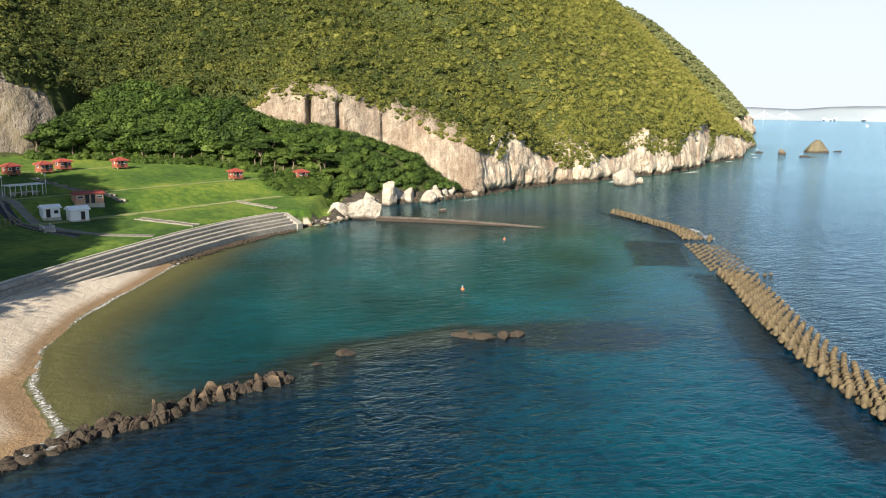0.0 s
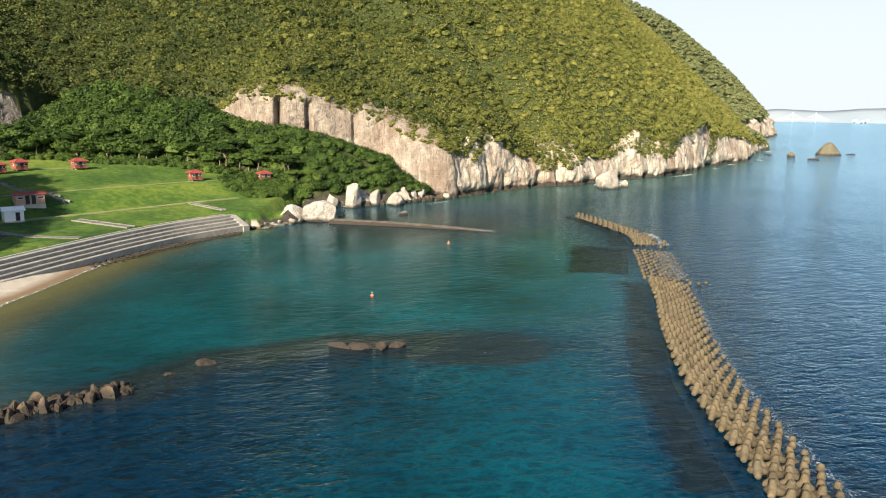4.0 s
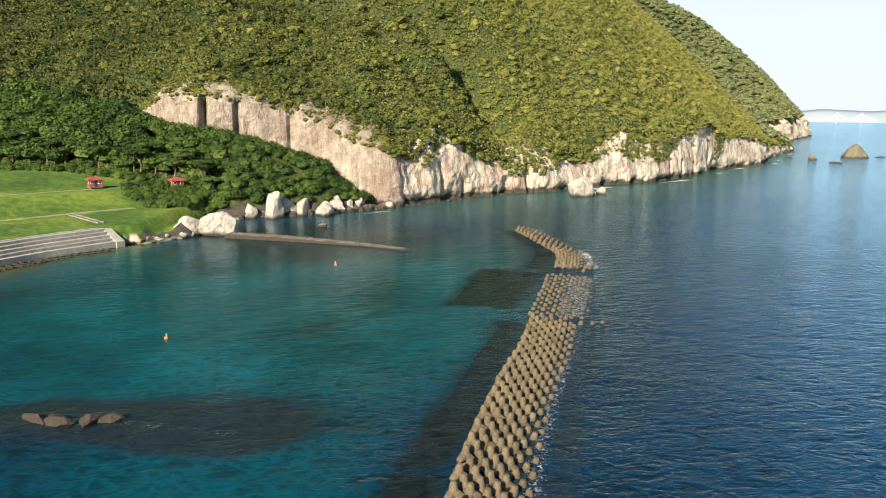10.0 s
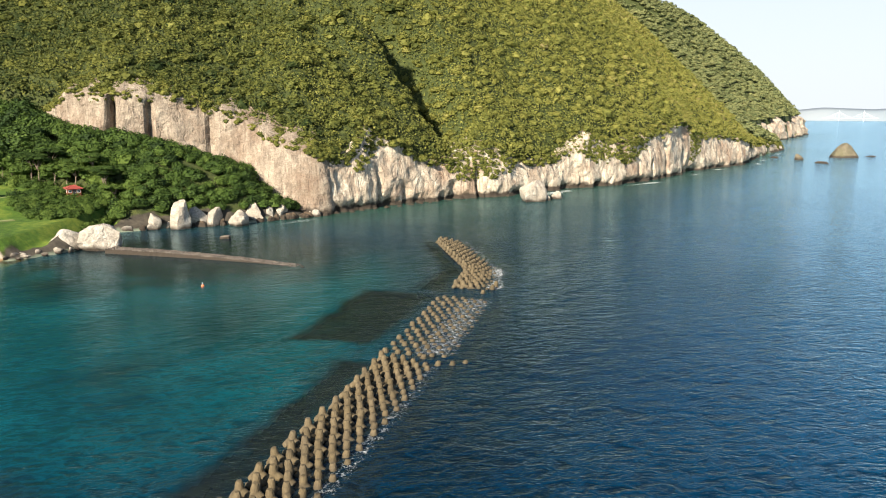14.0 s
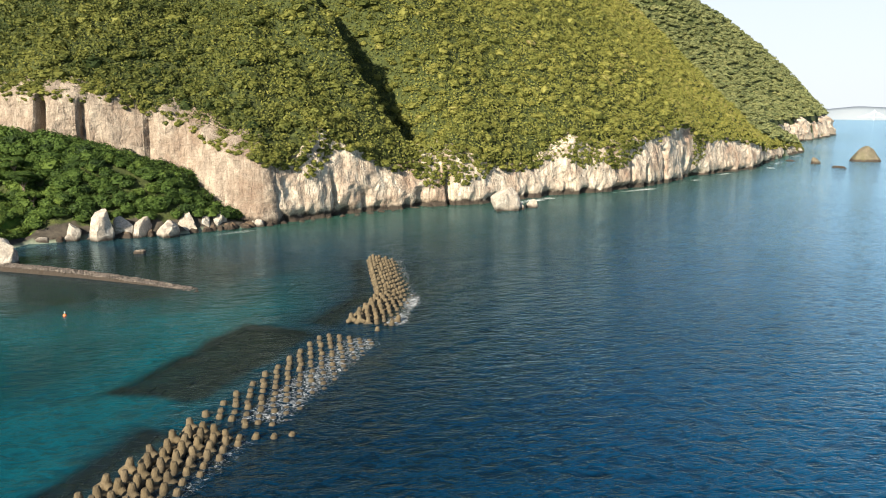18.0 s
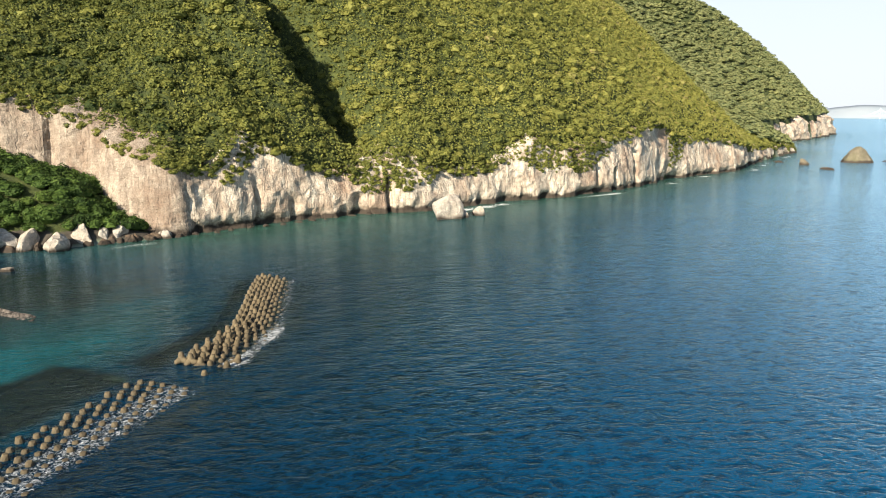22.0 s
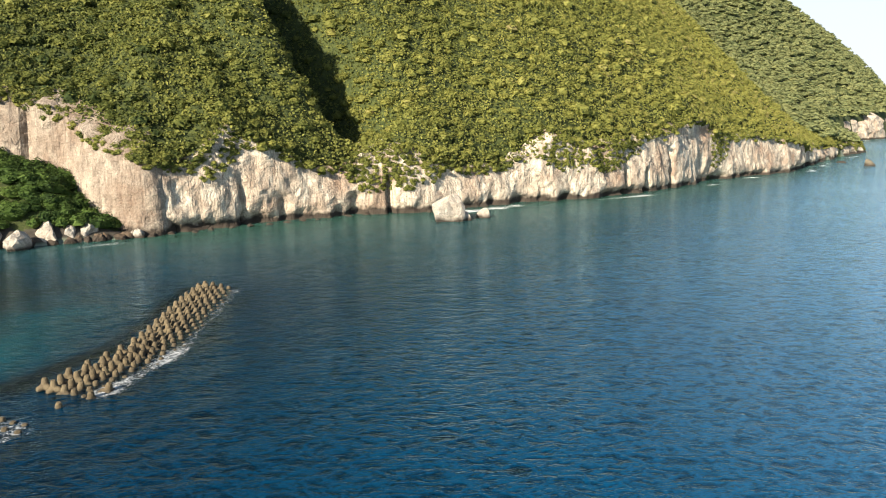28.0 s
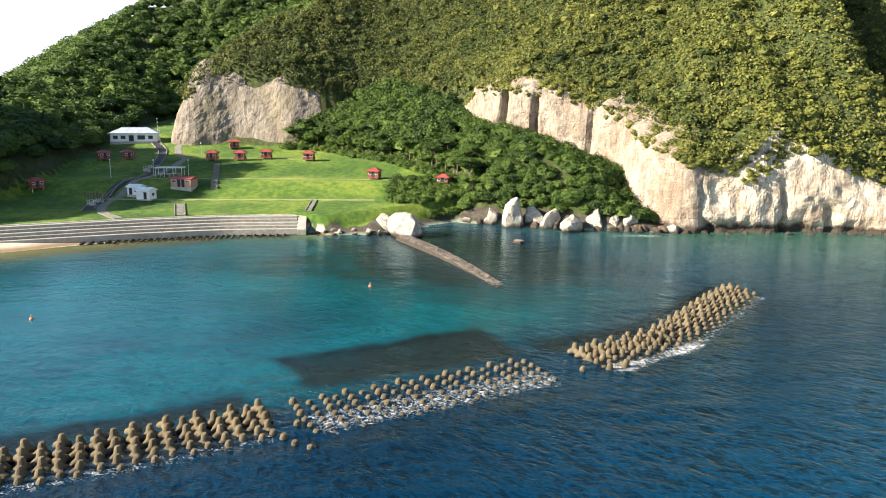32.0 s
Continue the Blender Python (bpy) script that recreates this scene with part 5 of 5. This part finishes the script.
def hut(x, y, turn, seed, label):
    """A small cabin on short posts with a hipped roof."""
    z = ground_z(x, y)
    root = empty("hut", pose(x, y, z, 0, 0, turn), label, "cabin", "camping huts")
    w, d, h, lift = 1.62, 1.55, 2.0, 0.4
    for sx_ in (-1, 1):
        for sy_ in (-1, 1):
            part("post", bm_box(sx_ * (w - 0.25) - 0.12, sy_ * (d - 0.25) - 0.12, -0.8, sx_ * (w - 0.25) + 0.12, sy_ * (d - 0.25) + 0.12, lift), M_CONCRETE, root)
    part("floor", bm_box(-w - 0.1, -d - 0.7, lift, w + 0.1, d + 0.1, lift + 0.16, bevel=0.02), M_LOG, root)
    # walls of logs, each course proud of the joint
    for name, x0, y0, x1, y1 in (("front_wall", -w, -d, w, -d + 0.16), ("back_wall", -w, d - 0.16, w, d), ("side_wall", -w, -d + 0.17, -w + 0.16, d - 0.17), ("side_wall", w - 0.16, -d + 0.17, w, d - 0.17)):
        bm = bmesh.new()
        for c in range(10):
            zc = lift + 0.17 + c * h / 10
            box(bm, x0 - 0.015, y0 - 0.015, zc, x1 + 0.015, y1 + 0.015, zc + h / 10 - 0.03)
        box(bm, x0 + 0.01, y0 + 0.01, lift + 0.16, x1 - 0.01, y1 - 0.01, lift + 0.16 + h)
        part(name, bm, M_LOG, root)
    door = part("door", bm_box(-0.42, -d - 0.06, lift + 0.18, 0.42, -d - 0.02, lift + 2.05, bevel=0.01), M_DARK, root, "dark door")
    part("handle", bm_box(0.26, -d - 0.12, lift + 1.05, 0.34, -d - 0.06, lift + 1.15), M_METAL, door)
    for wx, wy, along in ((-1.0, -d - 0.03, True), (1.0, -d - 0.03, True), (w + 0.03, 0.2, False), (-w - 0.03, 0.2, False)):
        if along:
            win = part("window", bm_box(wx - 0.42, wy - 0.03, lift + 1.05, wx + 0.42, wy + 0.01, lift + 1.75, bevel=0.01), M_WHITE, root, "pale framed window")
            part("pane", bm_box(wx - 0.35, wy - 0.045, lift + 1.12, wx + 0.35, wy - 0.032, lift + 1.68), M_GLASS, win)
        else:
            win = part("window", bm_box(wx - 0.03, wy - 0.5, lift + 1.05, wx + 0.03, wy + 0.5, lift + 1.75, bevel=0.01), M_WHITE, root, "pale framed window")
            e = 0.032 if wx > 0 else -0.045
            part("pane", bm_box(wx + e, wy - 0.43, lift + 1.12, wx + e + 0.013, wy + 0.43, lift + 1.68), M_GLASS, win)
    bm = bmesh.new()
    o, e, top = 0.5, lift + h + 0.1, lift + h + 0.95
    ring = [bm.verts.new(p) for p in ((-w - o, -d - o, e), (w + o, -d - o, e), (w + o, d + o, e), (-w - o, d + o, e))]
    low = [bm.verts.new((v.co.x, v.co.y, e - 0.14)) for v in ring]
    apex = [bm.verts.new((-0.25, 0, top)), bm.verts.new((0.25, 0, top))]
    for f in ((ring[0], ring[1], apex[1], apex[0]), (ring[1], ring[2], apex[1]), (ring[2], ring[3], apex[0], apex[1]), (ring[3], ring[0], apex[0])):
        bm.faces.new(f)
    for k in range(4):
        bm.faces.new((ring[k], low[k], low[(k + 1) % 4], ring[(k + 1) % 4]))
    bm.faces.new(low)
    roof = part("roof", bm, M_RED_ROOF, root, "red hipped roof")
    for sx_ in (-1, 1):
        for sy_ in (-1, 1):
            part("ridge_cap", bm_tube((sx_ * (w + o), sy_ * (d + o), e), (sx_ * 0.25, 0, top), 0.07, 0.07, n=6), M_RED_ROOF, roof)
    return root


for x, y, turn, note in (
    (-56.5, 225.0, 25, "red-roofed log hut at the lit edge of the meadow"), (-38.5, 236.8, 25, "red-roofed hut half hidden behind green bushes"),
    (-89.7, 221.2, 35, "red-roofed log hut below the dark trees"), (-102, 212, 40, "red-roofed log hut on the upper terrace"), (-103, 203.3, 40, "red-roofed log hut on the upper terrace"),
    (-107.8, 195.8, 40, "red-roofed log hut on the upper terrace"), (-127.5, 211.5, 55, "red-roofed hut at the foot of the quarry wall"), (-127, 167.5, 75, "red-roofed hut beside the stream"),
    (-124.3, 174.2, 75, "red-roofed hut beside the stream"), (-102.5, 143.5, 80, "red-roofed hut at the edge of the shaded woods")):
    hut(x, y, turn + 15, 1, note)


def block_house(name, x, y, turn, w, d, h, pitch, wall, roofm, label, openings, hip=False, eave=0.35, base=0.2):
    """A plain building with walls, a pitched roof and framed openings: (face, centre, sill, width, height, kind)."""
    z = ground_z(x, y)
    root = empty(name, pose(x, y, z, 0, 0, turn), label, "building")
    part("plinth", bm_box(-w - 0.12, -d - 0.12, -1.0, w + 0.12, d + 0.12, base, bevel=0.03), M_CONCRETE, root)
    for nm, a in (("front_wall", (-w, -d, base, w, -d + 0.2, base + h)), ("back_wall", (-w, d - 0.2, base, w, d, base + h)), ("side_wall", (-w, -d + 0.2, base, -w + 0.2, d - 0.2, base + h)), ("side_wall", (w - 0.2, -d + 0.2, base, w, d - 0.2, base + h))):
        part(nm, bm_box(*a), wall, root)
    bm = bmesh.new()
    e, t = base + h, base + h + pitch
    inset = d if hip else 0.0
    ww, dd = w + eave, d + eave
    lo = [bm.verts.new(p) for p in ((-ww, -dd, e - 0.02), (ww, -dd, e - 0.02), (ww, dd, e - 0.02), (-ww, dd, e - 0.02))]
    up = [bm.verts.new((v.co.x, v.co.y, e + 0.16)) for v in lo]
    rg = [bm.verts.new((-ww + inset, 0, t + 0.16)), bm.verts.new((ww - inset, 0, t + 0.16))]
    bm.faces.new(lo[::-1])
    for k in range(4):
        bm.faces.new((lo[k], lo[(k + 1) % 4], up[(k + 1) % 4], up[k]))
    bm.faces.new((up[0], up[1], rg[1], rg[0]))
    bm.faces.new((up[2], up[3], rg[0], rg[1]))
    bm.faces.new((up[1], up[2], rg[1]))
    bm.faces.new((up[3], up[0], rg[0]))
    roof = part("roof", bm, roofm, root)
    part("ridge_cap", bm_box(-ww + inset, -0.14, t + 0.12, ww - inset, 0.14, t + 0.24, bevel=0.03), roofm, roof)
    for face, c, sill, ow, oh, kind in openings:
        s = -1 if face in "fl" else 1
        y0 = s * (d + 0.02) if face in "fb" else None

        def slab_of(depth0, depth1, grow):
            a, b = sorted((s * ((d if y0 is not None else w) + depth0), s * ((d if y0 is not None else w) + depth1)))
            if y0 is not None:
                return bm_box(c - ow / 2 - grow, a, base + sill - grow, c + ow / 2 + grow, b, base + sill + oh + grow)
            return bm_box(a, c - ow / 2 - grow, base + sill - grow, b, c + ow / 2 + grow, base + sill + oh + grow)

        fr = part(kind, slab_of(0.004, 0.05, 0.08), M_METAL if kind == "window" else M_CONCRETE, root)
        part("pane" if kind == "window" else "panel", slab_of(0.055, 0.075, 0.0), M_GLASS if kind == "window" else M_DARK, fr)
    return root


block_house("white_shed", -83.1, 164.6, 40, 1.75, 1.5, 2.1, 0.5, M_WHITE, M_WHITE, "small white gabled shed on the meadow", [("f", -0.7, 0.1, 0.8, 1.8, "door"), ("f", 0.9, 0.9, 0.8, 0.7, "window")])
block_house("white_shed", -77.5, 165.6, 40, 1.95, 1.65, 2.3, 0.6, M_WHITE, M_WHITE, "white gabled shed beside the brick washroom", [("f", 0.7, 0.1, 0.8, 1.8, "door"), ("r", 0.0, 0.9, 0.8, 0.7, "window")])
block_house("washroom", -80.0, 176.8, 40, 3.1, 1.8, 2.3, 0.4, M_PINK, M_RED_ROOF, "long pinkish brick washroom with a red roof", [("f", -0.6, 0.1, 0.9, 2.1, "door"), ("f", 0.7, 0.1, 0.9, 2.1, "door"), ("f", -2.1, 1.4, 1.1, 0.45, "window"), ("f", 2.2, 1.4, 1.1, 0.45, "window")])
block_house("office_house", -160.5, 187.0, 66, 8.0, 4.2, 2.9, 1.9, M_WHITE, M_BLUE_ROOF, "long white house with a blue-grey hipped roof", [("f", -6.2, 0.9, 1.6, 1.2, "window"), ("f", -3.6, 0.9, 1.6, 1.2, "window"), ("f", -0.8, 0.1, 1.6, 2.1, "door"), ("f", 2.6, 0.7, 2.6, 1.5, "window"), ("f", 5.8, 0.9, 1.6, 1.2, "window")], hip=True, eave=0.7)

shelter = empty("picnic_shelter", pose(-95.5, 178.0, ground_z(-95.5, 178.0), 0, 0, 55), "open shelter with a flat pale roof on posts", "shelter")
part("roof", bm_box(-4.2, -1.6, 2.5, 4.2, 1.6, 2.72, bevel=0.03), M_METAL, shelter)
for px_ in (-3.8, -1.3, 1.3, 3.8):
    for py_ in (-1.3, 1.3):
        part("post", bm_box(px_ - 0.07, py_ - 0.07, -0.6, px_ + 0.07, py_ + 0.07, 2.5), M_METAL, shelter)
for py_ in (-0.6, 0.6):
    part("counter", bm_box(-3.4, py_ - 0.35, 0.72, 3.4, py_ + 0.35, 0.84, bevel=0.02), M_CONCRETE, shelter)
    for px_ in (-2.6, 0, 2.6):
        part("support", bm_box(px_ - 0.15, py_ - 0.25, -0.5, px_ + 0.15, py_ + 0.25, 0.72), M_CONCRETE, shelter)


def foot_bridge(x, y, turn, label):
    z = ground_z(x, y)
    root = empty("foot_bridge", pose(x, y, z, 0, 0, turn), label, "bridge")
    part("deck", bm_box(-2.0, -1.0, 0.5, 2.0, 1.0, 0.72, bevel=0.03), M_STEP_LIGHT, root)
    for s in (-1, 1):
        part("rail", bm_box(-2.0, s * 0.95 - 0.05, 1.2, 2.0, s * 0.95 + 0.05, 1.27), M_METAL, root)
        part("abutment", bm_box(s * 1.7 - 0.4, -1.1, -1.0, s * 1.7 + 0.4, 1.1, 0.5), M_CONCRETE, root)
        for k in range(5):
            part("rail_post", bm_box(-1.95 + k * 0.95, s * 0.95 - 0.04, 0.72, -1.89 + k * 0.95, s * 0.95 + 0.04, 1.2), M_METAL, root)


foot_bridge(-78, 152.8, 130, "small concrete footbridge over the stream mouth")
foot_bridge(-106, 175.6, 125, "small concrete footbridge over the walled stream")

fence = empty("slat_fence", pose(-87.5, 154.5, ground_z(-87.5, 154.5), 0, 0, 40), "short fence of dark posts beside the white sheds", "fence")
for k in range(7):
    part("post", bm_box(-3.0 + k * 0.95, -0.12, -0.5, -2.75 + k * 0.95, 0.12, 1.9, bevel=0.02), M_BARK, fence)
part("rail", bm_box(-3.0, -0.05, 1.55, 2.95, 0.05, 1.7), M_BARK, fence)


def lamp_post(x, y, h):
    root = empty("lamp_post", pose(x, y, ground_z(x, y)), "slim pale lamp post standing on the meadow", "lamp post", "meadow lamp posts")
    part("base", bm_tube((0, 0, -0.4), (0, 0, 0.25), 0.16, 0.13), M_CONCRETE, root)
    part("pole", bm_tube((0, 0, 0.2), (0, 0, h), 0.075, 0.055), M_METAL, root)
    part("lantern", bm_tube((0, 0, h), (0, 0, h + 0.4), 0.16, 0.22), M_WHITE, root)


for x, y, h in ((-112.5, 194, 5), (-148, 192, 5), (-98.5, 174.2, 4.5), (-92.5, 182.5, 4.5), (-102, 163, 5), (-176, 200, 5)):
    lamp_post(x, y, h)

# ---- trees with trunks at the wood's edge ----


def tree_proto(seed, height, spread, dense, tone):
    r = random.Random(seed)
    root = empty("tree", pose(0, 0, 0), "broadleaf tree with pale forked trunk at the wood's edge", "tree", "edge trees")
    bm = bmesh.new()
    a = Vector((0, 0, -0.6))
    tips = []
    p = a
    for k in range(4):
        q = p + Vector((r.uniform(-0.3, 0.3), r.uniform(-0.3, 0.3), height * 0.16 + 0.15))
        tube(bm, p, q, 0.26 - 0.04 * k, 0.22 - 0.04 * k, 7)
        p = q
    for k in range(7):
        g = k * 0.9 + r.uniform(-0.3, 0.3)
        e = p + Vector((math.cos(g), math.sin(g), 0)) * spread * r.uniform(0.4, 0.85) + Vector((0, 0, height * r.uniform(0.12, 0.36)))
        mid = p.lerp(e, 0.5) + Vector((0, 0, 0.25))
        tube(bm, p - Vector((0, 0, r.uniform(0, 0.8))), mid, 0.11, 0.08, 6)
        tube(bm, mid, e, 0.08, 0.03, 6)
        tips.append(e)
    part("trunk", bm, M_BARK, root)
    V, F, off = [], [], 0
    for k, e in enumerate(tips + [p + Vector((0, 0, height * 0.35))]):
        v, f = T_BUSH[(seed + k) % 6]
        rr = spread * r.uniform(0.36, 0.55)
        V.append(v * np.array([rr, rr, rr * dense]) + np.array(e))
        F.append(f + off)
        off += len(v)
    crown = raw_mesh("crown", np.vstack(V), np.vstack(F), M_LEAF2, dict(tone=np.full(off, tone)))
    crown.parent = root
    return root


protos = [tree_proto(1, 7.5, 3.4, 0.6, 0.35), tree_proto(2, 6.5, 3.0, 0.7, 0.55), tree_proto(3, 8.5, 3.8, 0.5, 0.25), tree_proto(4, 6.0, 3.0, 0.6, 0.72)]
rt = random.Random(9)
edge = spline(FOOT[13:20], 1.0)
spots = []
for k in range(3, len(edge) - 2, 3):
    spots.append((edge[k][0] + rt.uniform(-1.2, 1.2), edge[k][1] + rt.uniform(-0.6, 2.2)))
used = [False] * 4
for i, (x, y) in enumerate(spots):
    m = pose(x, y, ground_z(x, y), 0, 0, rt.uniform(0, 360))
    k = rt.randrange(4)
    if used[k]:
        copy_thing(protos[k], m)
    else:
        protos[k].matrix_world = m
        used[k] = True

# ---- small things on the water and the far shore ----


def buoy(x, y):
    root = empty("buoy", pose(x, y, 0), "small orange buoy floating in the bay", "buoy", "bay buoys")
    bm = bmesh.new()
    bmesh.ops.create_uvsphere(bm, u_segments=16, v_segments=10, radius=0.3)
    part("float", bm, M_ORANGE, root, smooth=True)
    part("stem", bm_tube((0, 0, 0.35), (0, 0, 0.7), 0.05, 0.05), M_METAL, root)


for x, y in ((7.3, 123.6), (20.4, 174.2)):
    buoy(x, y)

# Distance haze is mixed into this pale bluish wall colour.
M_FARWHITE = simple("haze_tinted_wall", (0.36, 0.41, 0.46), (0.50, 0.54, 0.58), 0.05, 0.9, 0.0, 0.01)
# Pale blue-grey base colours paint the same haze onto the far hills.
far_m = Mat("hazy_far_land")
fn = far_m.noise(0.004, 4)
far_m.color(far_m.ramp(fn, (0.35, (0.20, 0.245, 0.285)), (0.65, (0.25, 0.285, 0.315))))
far_m.set(Roughness=1.0)
ang = np.radians(np.arange(34, 92, 0.25))
V = []
for k, f in enumerate((0.0, 0.35, 0.7, 1.0, 1.0)):
    hgt = 62 + 60 * fbm(ang * 40, ang * 0, 6, 4, 3) + np.clip((62 - np.degrees(ang)) * 3.0, -40, 60)
    rr = 4450 + 60 * k + 25 * fbm(ang * 60, ang * 0 + k, 3, 3, 5)
    V.append(np.stack([rr * np.cos(ang), rr * np.sin(ang), np.maximum(hgt, 14) * f ** 0.8 - 1.0 * (k == 0) - 60 * (k == 4)], 1))
V = np.array(V)
i = np.arange(V.shape[0] * V.shape[1]).reshape(V.shape[:2])
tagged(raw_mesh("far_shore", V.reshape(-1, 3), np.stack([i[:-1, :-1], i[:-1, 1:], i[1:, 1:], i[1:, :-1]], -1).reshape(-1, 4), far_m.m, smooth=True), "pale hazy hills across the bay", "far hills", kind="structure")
rb = random.Random(4)
bm = bmesh.new()
for _ in range(40):
    a = radians(rb.uniform(52, 61.5))
    r = 4420 + rb.uniform(-15, 20)
    w, h = rb.uniform(6, 18), rb.uniform(4, 9)
    z = rb.uniform(0, 14)
    c = Vector((r * math.cos(a), r * math.sin(a), z))
    box(bm, c.x - w / 2, c.y - w / 3, c.z - 2, c.x + w / 2, c.y + w / 3, c.z + h)
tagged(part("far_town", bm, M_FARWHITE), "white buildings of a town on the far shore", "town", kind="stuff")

hb = empty("far_bridge", pose(0, 0, 0), "white cable bridge to an island on the far shore", "bridge")
b0, b1 = Vector((4330 * math.cos(radians(65.8)), 4330 * math.sin(radians(65.8)), 14)), Vector((4330 * math.cos(radians(62.6)), 4330 * math.sin(radians(62.6)), 14))
bdir = (b1 - b0).normalized()
part("deck", bm_tube(b0, b1, 1.6, 1.6, n=6), M_FARWHITE, hb)
for f in (0.3, 0.75):
    p = b0.lerp(b1, f)
    part("pylon", bm_tube(p - Vector((0, 0, 14)), p + Vector((0, 0, 38)), 2.0, 1.4, n=6), M_FARWHITE, hb)
    for k in range(1, 7):
        for s in (-1, 1):
            part("cable", bm_tube(p + Vector((0, 0, 36 - k)), p + bdir * s * k * 11, 0.3, 0.3, n=4), M_FARWHITE, hb)

boat = empty("far_boat", pose(1310, 2130, 0, 0, 0, 60), "white boat crossing the open water far off", "boat")
bm = bmesh.new()
box(bm, -11, -2.6, -0.6, 11, 2.6, 2.0)
for v in bm.verts:
    if v.co.x > 0:
        v.co.y *= 0.35
        v.co.z += 0.8 if v.co.z > 0 else 0
    if v.co.z < 0:
        v.co.y *= 0.6
part("hull", bm, M_WHITE, boat)
part("cabin", bm_box(-7, -1.8, 1.9, 2, 1.8, 4.6, bevel=0.3), M_WHITE, boat)
part("mast", bm_tube((-2, 0, 4.5), (-2, 0, 8.5), 0.15, 0.1), M_METAL, boat)
